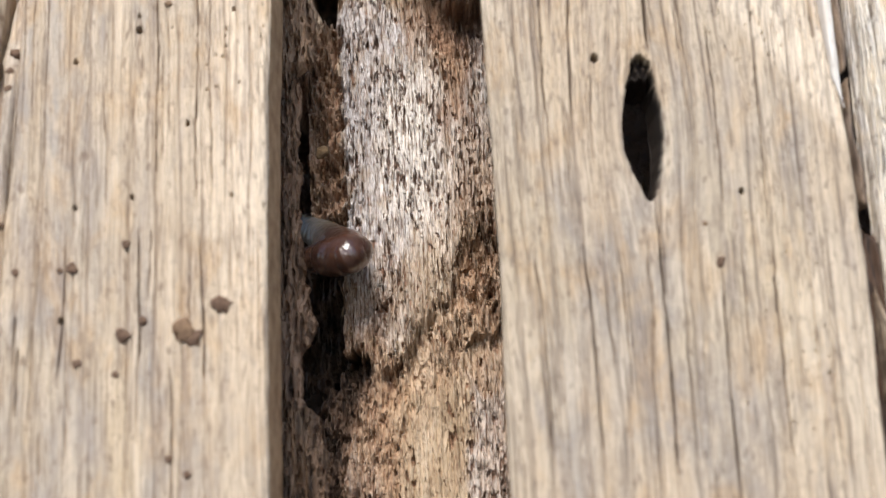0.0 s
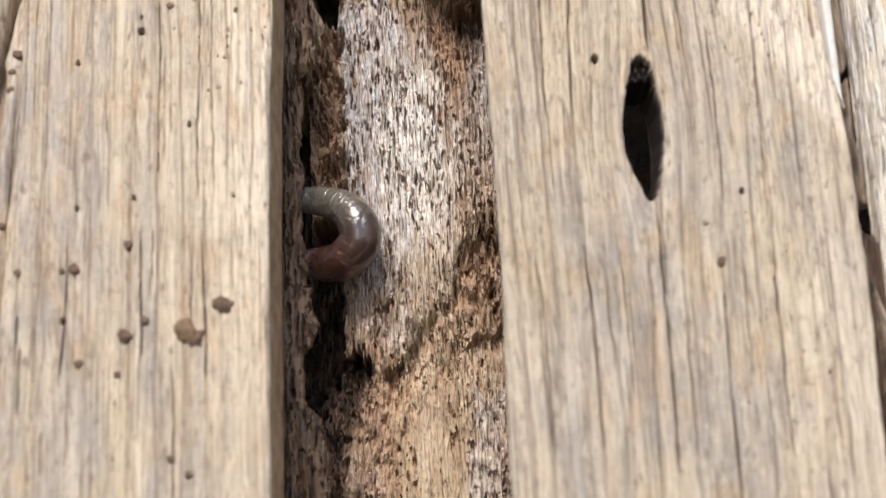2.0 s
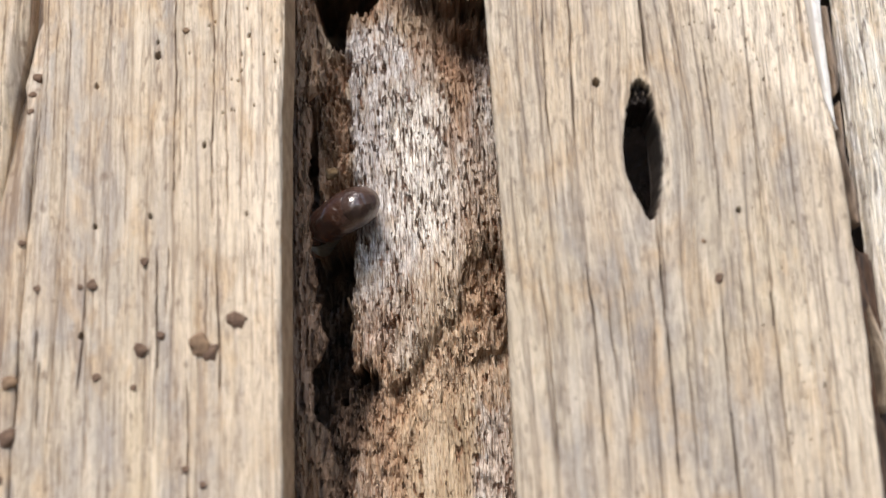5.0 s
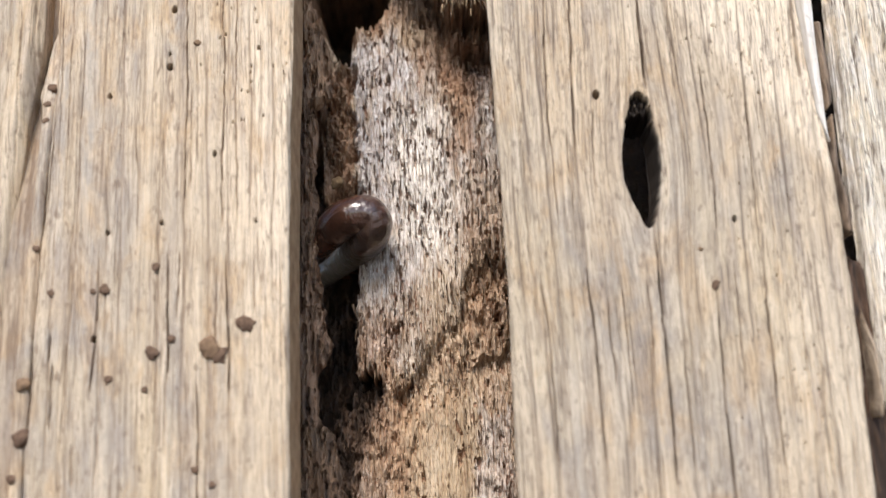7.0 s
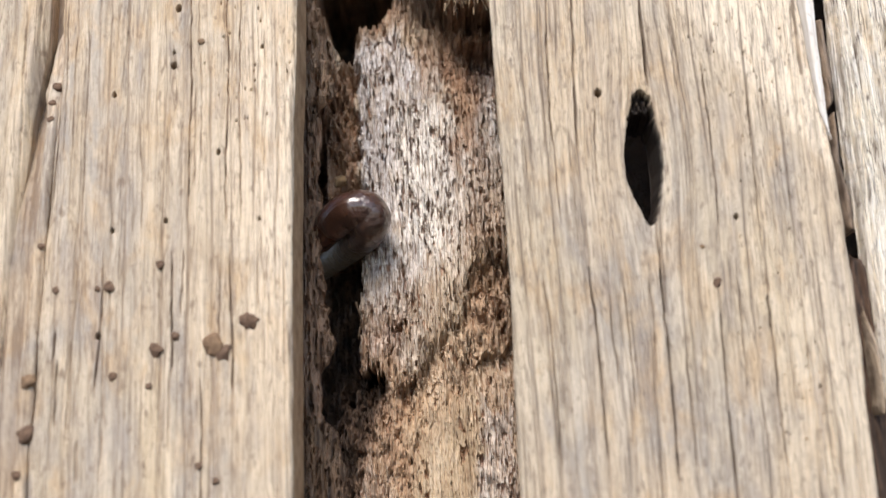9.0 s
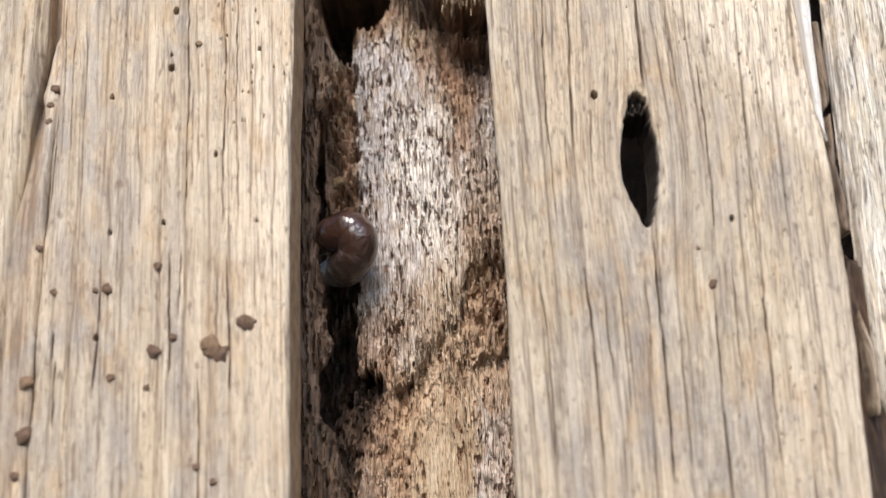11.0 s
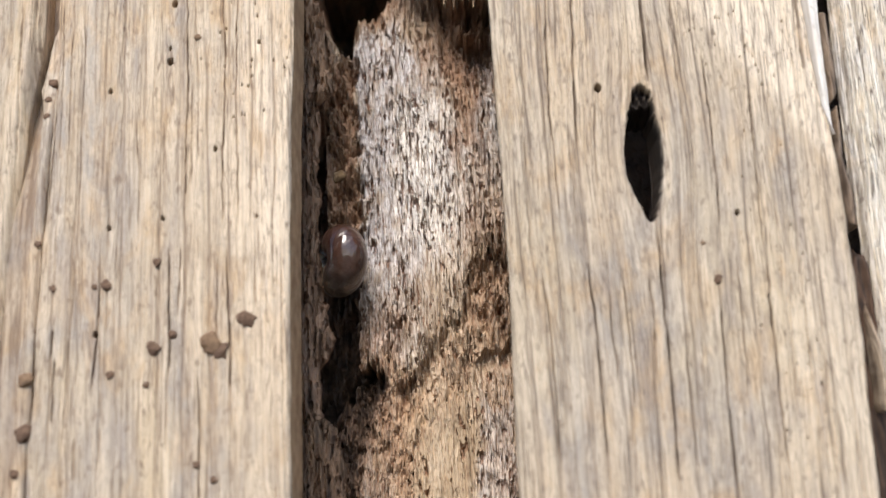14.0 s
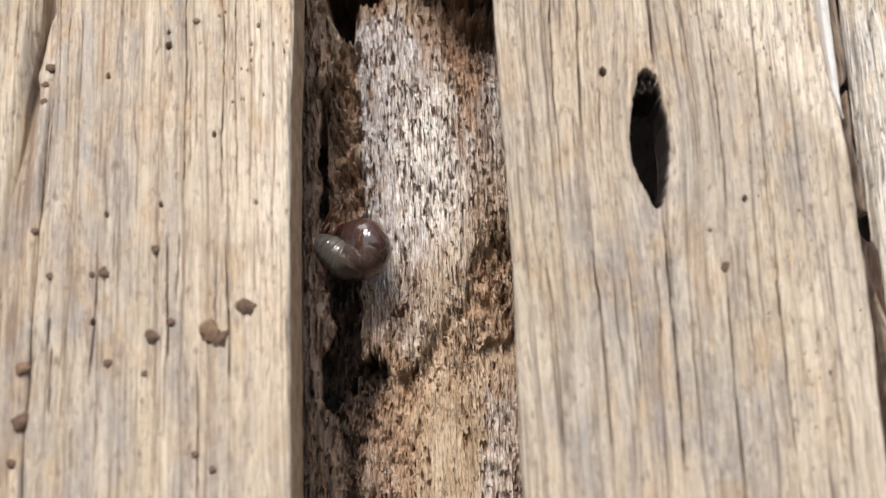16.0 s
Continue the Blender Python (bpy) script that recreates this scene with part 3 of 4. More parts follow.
def knot(x, z):
    """How far the knot hole is open, from 0 at the face to 1 right through."""
    mid = np.interp(z, KNOT_Z, KNOT_X)
    ragged = step(20.0, 28.0, z)
    half = np.interp(z, KNOT_Z, KNOT_W) + 0.4 * (fbm(x / 4.0, z / 3.0, 61, 2) - 0.5) + (0.3 + 1.6 * ragged) * (fbm(x / 0.6, z / 1.5, 62, 3) - 0.5)
    lean = np.where(x > mid, np.interp(z, (KNOT_Z[0], 9.0, 16.0, 22.0, KNOT_Z[-1]), (0.25, 0.35, 1.1, 1.0, 0.5)), 0.4)
    inside = (half - np.abs(x - mid)) * (z > KNOT_Z[0]) * (z < KNOT_Z[-1])
    through_it = step(28.5, 25.5, z + 2.5 * (fbm(x / 0.7, z / 2.0, 64, 3) - 0.5))
    return step(0.0, 1.0, inside / lean) * np.maximum(0.08 + 0.3 * fbm(x / 0.5, z / 0.9, 65, 3), through_it)


def right_undercut(x, z):
    """How far the back of the right-hand paling stands to the right of its face: at its sawn edge, and where the knot hole widens inwards."""
    rim = np.interp(z, KNOT_Z, KNOT_X) + np.interp(z, KNOT_Z, KNOT_W)
    flare = np.interp(z, (2, 5, 11, 16, 21, 27, 32), (0.5, 2.6, 2.2, 1.2, 1.2, 2.0, 0.5)) * np.exp(-(((x - rim) / 2.4) ** 2))
    return 2.5 * np.clip(1 - (x - 12) / 70, 0, 1) ** 3 + flare * step(1, 4, z) * step(33, 28, z)


def right_grain(x, z):
    swell = np.exp(-(((z - 16) / 20) ** 2)) * np.exp(-(((x - 43) / 14) ** 2))
    return x - 0.03 * z * step(15, 60, x) - np.sign(x - 43) * 2.0 * swell * (1 - np.exp(-(((x - 43) / 3) ** 2))) + 0.8 * (fbm(x / 20, z / 40, 35, 2) - 0.5)


right_paling = paling("fence_paling", ((-600, -50, 0, 55, 620), (11.5, 11.7, 12.8, 12.6, 12.6)), (EDGE_Z, EDGE_X),
                      axis(0.0, 1.0, 0.0018, 0, 1, 1), ROWS, 0.0, 11.0, right_grain, CRACKS_RIGHT, HOLES_RIGHT, WOOD_R, 200, worn_and_sunlit_right, knot, None, 1.1, 3.5, 1.0, 150, 0.5, right_undercut)
tagged(right_paling, "weathered tan-grey fence paling with an open black knot hole", "fence paling", "fence palings")


def sliver(length, wide, thick, seed, material, parent, name="splinter", label=""):
    """A flat torn strip of wood along z, frayed to points, with a ridged face."""
    bm = bmesh.new()
    rng = random.Random(seed)
    rows = []
    count = 14
    for i in range(count + 1):
        f = i / count
        w = wide * (1 - f) ** 0.8 * (0.92 + 0.16 * rng.random()) + 0.03
        mid = 0.2 * wide * math.sin(2.5 * f + seed) + 0.02 * wide * rng.uniform(-1, 1)
        d = thick * (0.85 + 0.15 * rng.random()) * (1 - 0.6 * f)
        rows.append([bm.verts.new(Vector(q) * MM) for q in ((mid - w / 2, d * 0.4, f * length), (mid - w * 0.2, -d, f * length), (mid + w * 0.15, -d * 0.55, f * length), (mid + w / 2, d * 0.4, f * length), (mid, d * 0.6, f * length))])
    for a, b in zip(rows, rows[1:]):
        for i in range(5):
            j = (i + 1) % 5
            bm.faces.new((a[i], a[j], b[j], b[i]))
    bm.faces.new(rows[0][::-1])
    bm.faces.new(rows[-1])
    bmesh.ops.recalc_face_normals(bm, faces=bm.faces)
    return part(name, bm, material, parent, label)


fibre_rng = random.Random(8)
for k in range(9):
    strand = sliver(fibre_rng.uniform(1.2, 2.4), 0.35, 0.2, k, CHAR, right_paling, "knot_fibre", "dark frayed fibre at the rim of the knot hole")
    strand.matrix_basis = pose((KNOT_X[-1] + fibre_rng.uniform(-2.6, 2.4)) * MM, fibre_rng.uniform(3.5, 8.0) * MM, (KNOT_Z[-1] + MID - fibre_rng.uniform(0.0, 2.0)) * MM,
                               180 + fibre_rng.uniform(-12, 12), fibre_rng.uniform(-22, 22), fibre_rng.uniform(140, 220))


def split_strip():
    """The pale strip that has split off along the outer edge of the right-hand paling, and tapers downwards."""
    zs = np.linspace(18.4, 110, 130)
    s_, z = np.meshgrid(np.linspace(0, 1, 24), zs)
    x0 = np.interp(z, (18.4, 24.8, 37.7, 51.1, 71.9, 93.8), (81.7, 80.0, 79.3, 79.0, 78.6, 78.1)) + 0.35 * (fbm(z / 6, 0 * z, 160, 3) - 0.5)
    x1 = np.interp(z, EDGE_Z, EDGE_X) - 0.15 + 0.25 * (fbm(z / 6, 0 * z + 5, 161, 3) - 0.5)
    x = x0 + s_ * np.maximum(x1 - x0, 0.05)
    y = -0.35 - 0.5 * np.sin(math.pi * np.clip(s_, 0, 1)) * step(18.4, 18.4 + 12, z) + 0.35 * (fbm(x / 0.7, z / 20, 162, 3) - 0.5)
    ob = slab("splinter", x, z, y, x, z, {"silver": 0 * x, "knot_shade_stain": 0 * x, "streak_and_shade": 0.5 * step(0.6, 0.8, fbm(x / 0.5, z / 14, 163, 2)) + 0.9 * step(0.55, 0.25, s_ + 0.5 * (fbm(x / 0.5, z / 9, 164, 3) - 0.5)) * step(20, 30, z)}, 0.9, PALE)
    ob.parent = right_paling
    return tagged(ob, "pale freshly split sliver along the paling edge")


split_strip()


def worn_far(x, z):
    """The far paling is grey along its torn edge and pale behind it."""
    inward = x - np.interp(z, *FAR_EDGE) + 1.6 * (fbm(x / 1.5, z / 9, 152, 3) - 0.5)
    return -0.05 + 0.95 * step(3.2, 1.4, inward) + 0.7 * step(0.52, 0.64, fbm(x / 1.3, z / 60, 153, 2))


def splintered(x, u, z):
    return 2.6 * (fbm(u / 1.0, z / 90, 140, 3) - 0.45) + 1.6 * step(0.60, 0.70, fbm(x / 2.0, z / 40, 150, 3))


FAR_EDGE = ((-600, -60, -38, -20, -13, -2, 5, 15.5, 22, 32.5, 39, 54, 620), (88.6, 88.6, 88.1, 87.7, 87.3, 87.4, 87.4, 86.6, 86.8, 87.6, 87.8, 88.2, 88.4))
far_paling = paling("fence_paling", FAR_EDGE, ((-600, 620), (160, 160)),
                    axis(0.0, 0.45, 0.002, 0, 1, 0.05), ROWS, 8.0, 20.0, lambda x, z: x - 0.03 * z, [], [], WOOD_FAR, 300, worn_far, None, splintered, 0.8, 2.6, 2.0, 200, 1.6, 12.0)
tagged(far_paling, "pale splintered fence paling with a rough grey edge", "fence paling", "fence palings")


def recessed_strip():
    """The brown torn strip that lies sunk in the far gap, below the notch; its colour holds the gap's shade."""
    s_, z = np.meshgrid(np.linspace(0, 1, 20), np.linspace(-80, -1, 150))
    e = np.interp(z, EDGE_Z, EDGE_X)
    x = e - 0.4 + s_ * (np.interp(z, *FAR_EDGE) - e + 0.9) + 0.25 * (fbm(z / 7, 0 * z, 170, 3) - 0.5)
    y = 10.0 - 1.5 * s_ + 2.4 * (fbm(x / 0.8, z / 9, 171, 3) - 0.5) + 3.5 * step(0.45, 0.1, s_) + 8 * step(-5, -1, z + 4 * fbm(x / 0.8, z / 3, 172, 2))
    ob = slab("splinter", x, z, y, x, z, {"silver": 0.3 + 0 * x, "knot_shade_stain": 0 * x, "streak_and_shade": step(0.42, 0.6, fbm(x / 0.6, z / 8, 173, 3))}, 18.0, STRIP_SHADED)
    ob.parent = far_paling
    return tagged(ob, "sunken brown strip of torn wood, darkened for the gap's shade")


recessed_strip()
ribbon("splinter", ((-1, 5.5, 14.3, 23.9, 33.7, 41.7, 50), (83.6, 83.4, 83.0, 83.4, 83.6, 83.8, 84.2)), ((-1, 6.6, 14.2, 26.3, 30.9, 37.5, 50), (85.5, 85.4, 84.5, 85.2, 85.7, 86.0, 85.8)), np.arange(-0.6, 49, 0.4),
       lambda x, s_, z: 3.2 + 1.5 * np.abs(2 * s_ - 1) ** 2 + 7 * step(1.3, 0.5, np.abs(z - 25.0 - 2.5 * s_)) + 3 * step(0.5, -0.6, z + 2 * s_) + 3 * step(47.5, 49, z + s_), 12.0, TORN, far_paling, "brown torn sliver wedged in the gap",
       lambda x, z: 0.7 + 0 * x, lambda x, z: 0.25 + 0.7 * step(0.52, 0.7, fbm(x / 0.5, z / 10, 175, 3)), 176)
ribbon("splinter", ((-38.3, -36.5, -29.8, -20.8, -12), (85.0, 84.7, 85.2, 85.5, 86.3)), ((-38.4, -36.8, -30, -20.9, -12), (85.6, 86.4, 86.8, 86.8, 86.5)), np.arange(-38.3, -12, 0.4),
       lambda x, s_, z: 4.5 + 1.8 * np.abs(2 * s_ - 1) ** 2 + 5.0 * step(-27, -13, z), 13.0, SPLIT_GREY, far_paling, "grey-brown splinter hanging in the gap",
       lambda x, z: 0.6 + 0 * x, lambda x, z: 0.15 + 0.6 * step(0.5, 0.66, fbm(x / 0.5, z / 10, 178, 3)) + 0.4 * step(-24, -14, z), 179)

# ---- rotten wood in the gap ----
BOARD_Z = (-600, -46, -40, -36, -30, -22, -20.6, -19.6, -18.2, -15, -11, -6, 0, 6, 20, 38, 57, 60, 66, 72, 620)
BOARD_X = (-25.0, -24.0, -22.0, -20.0, -17.8, -16.0, -17.0, -20.0, -22.6, -23.0, -22.2, -22.6, -21.8, -21.0, -20.6, -20.8, -20.4, -21.2, -21.0, -19.4, -19.4)
FIN_Z = (-62.0, -48.0, -44.1, -38.0, -34.2, -31.1, -25.2, -20.7, -18.6, -13.7, -7.1, 1.0, 9.1, 24.6, 36.1, 44.9, 47.6, 58.1, 64.4, 69.2, 78.7)
FIN_X = (-25.7, -25.2, -25.4, -25.8, -27.2, -29.8, -30.3, -30.1, -28.6, -27.1, -28.2, -29.2, -29.8, -29.8, -29.7, -29.3, -26.1, -24.4, -26.5, -28.9, -29.6)
STEP_X = (-15, -13, -10, -8, -6, -4, -1, 2, 3.4, 5, 7, 9, 12, 16)
STEP_Z = (-24, -23, -22.5, -20, -17, -14, -9.5, -8, -4, 1, 4, 6, 7.6, 7.2)


def rotten():
    x, z = np.meshgrid(axis(-38, 20, 0.10, -58, 28, 3), axis(-60, 90, 0.22, -600, 620, 25))
    rag = fbm(x / 3.0, z / 5.0, 400, 4) - 0.5
    jag = fbm(x / 1.1, z / 2.2, 405, 3) - 0.5
    comb = fbm(x / 0.55, z / 7.0, 407, 2) - 0.5
    y = 36.0 + 0.008 * (x + 4) ** 2 + 2.0 * (fbm(x / 12, z / 25, 410, 3) - 0.5)
    # left of the sound wood: a brown shelf above, a black slot below, a decayed pocket at the bottom
    beyond = np.interp(z + 4 * comb + 4 * jag, BOARD_Z, BOARD_X) - x + 3.2 * rag + 1.8 * jag
    left = step(-0.5, 0.7 + 3.0 * step(-20, -26, z), beyond + 1.5 * step(-20, -26, z))
    top = z + 9 * rag + 7 * comb
    slot_low = np.interp(x, (-32, -29, -25.5, -24, -19, -17), (-29, -29, -25, -21.5, -21.5, -19))
    below = slot_low - z + 8 * jag + 9 * comb + 4 * rag
    black = left * step(1.5, -1.5, below) * step(13, 8, top)
    slit = left * step(-29.6, -30.5, x + 2.0 * rag) * step(48, 42, z + 5 * rag) * step(-8, -2, z)
    shelf = left * step(8, 13, top) * step(64, 58, z + 6 * rag) * (1 - slit)
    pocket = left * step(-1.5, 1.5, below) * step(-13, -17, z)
    y = y + shelf * (1.8 + 5 * rag + 3 * jag) + np.maximum(22.0 * black, 20.0 * slit)
    y = y + pocket * (3.0 + 6.0 * np.exp(-np.clip(below, 0, 60) / 4.0) + 3 * rag + 2 * comb)
    # the sound edge is frayed and rolls back
    y = y + 2.2 * np.exp(-np.clip(-beyond, 0, 30) / 1.2) * (0.7 + 2.0 * rag)
    # black hollow at the top
    hollow_low = np.interp(x, (-30.9, -28, -26, -24.5, -22.6, -21.4, -20.6, -19, -16, -13, -10.5, -9.2), (80, 73, 66, 62, 61.5, 63, 69, 71.5, 71.5, 73.5, 76, 82)) + 5 * (fbm(x / 1.2, z / 6.0, 420, 4) - 0.5) + 2.5 * comb
    hollow = step(99, 86, z + 9 * rag + 6 * jag) * step(-0.8, 1.0, z - hollow_low) * step(-32.0, -30.5, x + 3 * rag) * step(-8.0, -10.5, x + 4 * rag)
    y = y + 42.0 * hollow * (0.85 + 0.3 * fbm(x / 6, z / 8, 422, 2))
    # recess under a fringed overhang, upper right
    lip = np.interp(x, (-2, 3, 6, 16, 24), (82, 73.5, 71, 70.5, 70)) + 4 * (fbm(x / 0.9, z / 2.2, 430, 4) - 0.5) + 2.5 * comb
    recess = step(-1.5, 3.5, lip - z + 4 * jag) * step(26, 8, lip - z + 10 * rag) * step(-9, 6, x + 6 * rag)
    y = y - 9.0 * step(-0.8, 1.6, z - lip + 3 * jag) * step(-2, 4, x) + 6.5 * recess
    tuft = np.interp(x, (4, 9, 12, 16), (66, 61.5, 63, 61.5)) + 7 * (fbm(x / 0.8, z / 2.5, 432, 3) - 0.5)
    y = y - (5.0 + 5.0 * fbm(x / 0.9, z / 1.8, 434, 3)) * step(-0.8, 1.0, z - tuft) * step(7.5, 2.5, z - tuft) * step(4, 8, x + 3 * rag)
    # overhang added above the view, almost to the palings' faces, to shade the hollow
    y = y - 17.0 * step(83, 88, z + 3 * rag + 3 * jag) * step(4, -2, x)
    # broken ledge that runs down to the left, and the hollow under it
    ledge = np.interp(x, STEP_X, STEP_Z) + 7 * (fbm(x / 1.5, z / 7, 440, 4) - 0.5) + 4 * jag
    under = ledge - z
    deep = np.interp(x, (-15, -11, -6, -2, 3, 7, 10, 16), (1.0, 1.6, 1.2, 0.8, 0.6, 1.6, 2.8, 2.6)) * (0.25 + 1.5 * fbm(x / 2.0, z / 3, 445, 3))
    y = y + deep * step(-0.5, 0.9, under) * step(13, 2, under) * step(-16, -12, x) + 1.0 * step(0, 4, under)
    low = np.interp(x, (4, 10, 15), (-18.5, -18, -15)) + 6 * (fbm(x / 1.3, z / 8, 450, 3) - 0.5)
    y = y + 2.6 * step(-0.5, 0.8, low - z) * step(9, 1, low - z) * step(4, 7, x)
    form = y + 0
    # cell-like erosion: slits along the grain, crumbled hollows where it is softer
    band = step(-1, 2, under) * step(26, 16, under + 14 * rag) * step(-16, -9, x)
    soft_right = step(1, 10, x + 8 * rag) * step(44, 15, z)
    plain = step(-24, -31, z + 8 * rag) * step(-16, -12, x) * step(6, 2, x + 5 * rag)
    crumb = 0.10 + 0.9 * np.clip(0.45 * soft_right + 0.75 * band + 0.8 * shelf + 0.3 * pocket + 0.6 * step(64, 76, z + 10 * rag) + 0.8 * step(2, -10, z + 6 * rag) * step(-7, -14, x + 5 * rag) + 0.7 * recess - 0.3 * plain, 0, 1.2)
    lumps = fbm(x / 1.0 + 0.5 * rag, z / 3.0, 460, 4)
    flakes = fbm(x / 0.5 + 0.5 * jag, z / 2.4, 464, 3)
    cells = fbm(x / 0.46 + 0.7 * jag, z / 2.8 + 1.2 * comb, 470, 3)
    cells_small = soft(x / 0.24 + 0.8 * jag, z / 0.9, 475)
    fray = fbm(x / 0.62 + 0.5 * rag, z / 10.0, 476, 3)
    thread = 1 - np.abs(2 * fbm(x / 0.5 + 0.4 * rag, z / 8.0, 479, 2) - 1)
    holes = fbm(x / 0.9 + 0.6 * jag, z / 2.6, 478, 3)
    patchy = 0.45 + 0.9 * step(0.36, 0.62, fbm(x / 4.5, z / 9.0, 485, 3))
    y = y + 3.0 * crumb * (lumps - 0.45) + 1.8 * crumb * (flakes - 0.5) + 0.8 * crumb * step(0.60, 0.66, lumps)
    y = y + 1.6 * (fbm(x / 4.5, z / 7.5, 488, 3) - 0.5) * (0.5 + 0.8 * crumb)
    cells = cells + 0.14 * (patchy - 0.85) + 0.03 * soft_right - 0.08 * plain
    cells_small = cells_small + 0.14 * (patchy - 0.85) - 0.1 * plain
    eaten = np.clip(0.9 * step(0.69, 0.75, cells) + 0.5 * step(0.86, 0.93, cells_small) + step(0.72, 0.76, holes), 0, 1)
    y = y + 1.5 * step(0.68, 0.76, cells) + 0.7 * step(0.85, 0.93, cells_small) + 2.2 * patchy * (0.35 + 0.6 * crumb) * step(0.71, 0.77, holes)
    y = y + (1 - 0.5 * plain) * (2.2 * (0.5 - fray) + 0.9 * (0.75 - thread)) + 0.8 * (0.5 - fbm(x / 0.8, z / 9, 490, 2))
    y = np.minimum(y, 80 + 2 * rag)
    xr, zr = x + 7 * rag, z + 12 * rag
    # silver wood, thinned at the lower left to paint in shade
    silver = np.clip(0.14 + 0.85 * step(-23, -19, xr) * step(0, -11, xr) * (step(-26, -14, zr) - 0.6 * step(8, -8, zr)) + 0.6 * step(8, 11, xr) * step(20, 38, zr) * step(66, 56, zr)
                     + 0.5 * step(-14, -8, xr) * step(8, 0, xr) * step(14, 26, zr) * step(68, 45, zr) + 0.95 * step(4, 7, xr) * step(14, 12, xr) * step(-27, -33, zr) + 0.35 * step(-14, -6, xr) * step(14, 6, xr) * step(0, 10, zr) * step(42, 30, zr)
                     + 0.6 * step(-24, -20, xr) * step(-13, -18, xr) * step(-36, -48, zr)
                     - 0.5 * band - 0.5 * pocket - 0.6 * shelf - 0.8 * step(62, 70, zr) - 0.5 * plain, 0, 1)
    # rot, plus shade put into slot, hollow, pocket, recess and under the ledge
    decay_and_shade = np.clip(np.maximum(np.maximum(black, slit), hollow) + pocket * (0.78 + 0.15 * np.exp(-np.clip(below, 0, 60) / 7)) + 0.05 * shelf + 0.3 * step(66, 74, z + 6 * rag) * step(-14, -8, x) * step(lip + 1, lip - 1, z) + 0.2 * recess + 0.35 * deep / 5 * step(-0.4, 0.6, under) * step(5, 1, under), 0, 1)
    # brown wood, plus shade painted into eaten pits and the lower left edge
    brown_and_shade = np.clip(eaten + 0.8 * np.maximum(step(48, 60, z + 9 * rag) * step(-7, 1, xr), step(64, 72, z + 8 * rag)) + 0.7 * step(2, 6, xr) * step(13, 9, xr) * step(25, 40, zr) + 0.42 * soft_right + 0.25 * band + 0.9 * shelf + 0.7 * pocket + 0.6 * step(2, -12, zr) * step(-8, -14, xr), 0, 1)
    bleach = np.clip(0.8 * step(4, 7, xr) * step(15, 12, xr) * step(-27, -33, zr) + step(-14, -8, xr) * step(5, -3, xr) * step(2, 14, zr) * step(54, 40, zr) + 0.35 * step(-4, 2, xr) * step(6, 18, zr) * step(46, 34, zr), 0, 1)
    return slab("rotten_board", x, z, y, x + 0.8 * rag + 0.4 * (form - 36), z + 0.9 * (form - 36), {"silver": silver, "decay_and_shade": decay_and_shade, "brown_and_shade": brown_and_shade, "bleach": bleach, "ochre": np.maximum(plain, 0.4 * soft_right)}, 84.0, ROT, None, True)


def rotten_fin(parent):
    """The thin upright tongue of rotten wood in front of the slot."""
    s_, z = np.meshgrid(np.linspace(0, 1, 130), np.arange(FIN_Z[0], FIN_Z[-1], 0.3))
    x1 = np.interp(z, FIN_Z, FIN_X) + 2.8 * (fbm(z / 3.6, 0 * z, 500, 4) - 0.5)
    x = -47 + s_ * (x1 + 47)
    near = x1 - x
    knobbly = step(40, 50, z) + step(-26, -34, z)
    y = 28.5 + 2.5 * (fbm(x / 4, z / 14, 510, 3) - 0.5) + 1.6 * step(2.0, 0.0, near) + 1.2 * step(0.60, 0.68, fbm(x / 0.8, z / 3.6, 520, 3))
    y = y + 1.2 * step(0.68, 0.8, soft(x / 0.40, z / 2.4, 530)) + 1.6 * (0.5 - fbm(x / 0.6, z / 9, 540, 3)) + 2.4 * knobbly * (fbm(x / 0.9, z / 4.5, 545, 4) - 0.5)
    ob = slab("fin", x, z, y, x, z, {"silver": 0.1 + 0 * x, "decay_and_shade": np.clip(0.55 - 0.25 * step(40, 50, z) + 0.1 * step(-26, -34, z) + 1.3 * (fbm(x / 1.2, z / 9, 550, 3) - 0.5), 0, 1), "brown_and_shade": np.clip(1.0 - 0.25 * knobbly, 0, 1), "ochre": 0.5 * step(40, 50, z) + 0.9 * step(-26, -34, z)}, 32.5, ROT, None, True)
    ob.parent = parent
    return tagged(ob, "thin brown tongue of rotten wood beside the slot")


rotten_board = rotten()
rotten_fin(rotten_board)
tagged(rotten_board, "crumbling insect-eaten board with silver and brown rot pits", "rotten board")

# frayed splinters along the broken edges of the rotten board
rng = random.Random(77)
shapes = [sliver(0.55 * k, 0.55, 0.35, k, FIBRE, rotten_board) for k in (2, 3, 4, 5)]
for k, ob in enumerate(shapes):
    ob.matrix_basis = pose((4 + 3 * k) * MM, 27.5 * MM, (75 + MID) * MM, 172, rng.uniform(-6, 6), 180)


dark_shapes = [sliver(0.8 * k, 0.65, 0.4, k + 9, FIBRE_DARK, rotten_board) for k in (2, 3, 4, 5)]
for k, ob in enumerate(dark_shapes):
    ob.matrix_basis = pose((-10 + 6 * k) * MM, 37 * MM, (float(np.interp(-10 + 6 * k, STEP_X, STEP_Z)) + 3 + MID) * MM, 174, rng.uniform(-6, 6), 180)


def put_splinter(x, y, z, down, among=shapes):
    ob = rng.choice(among).copy()
    scene.collection.objects.link(ob)
    ob.matrix_basis = pose(x * MM, y * MM, (z + MID) * MM, (180 if down else 0) + rng.uniform(-24, 24), rng.uniform(-12, 12), rng.uniform(-40, 40) + (180 if down else 0))


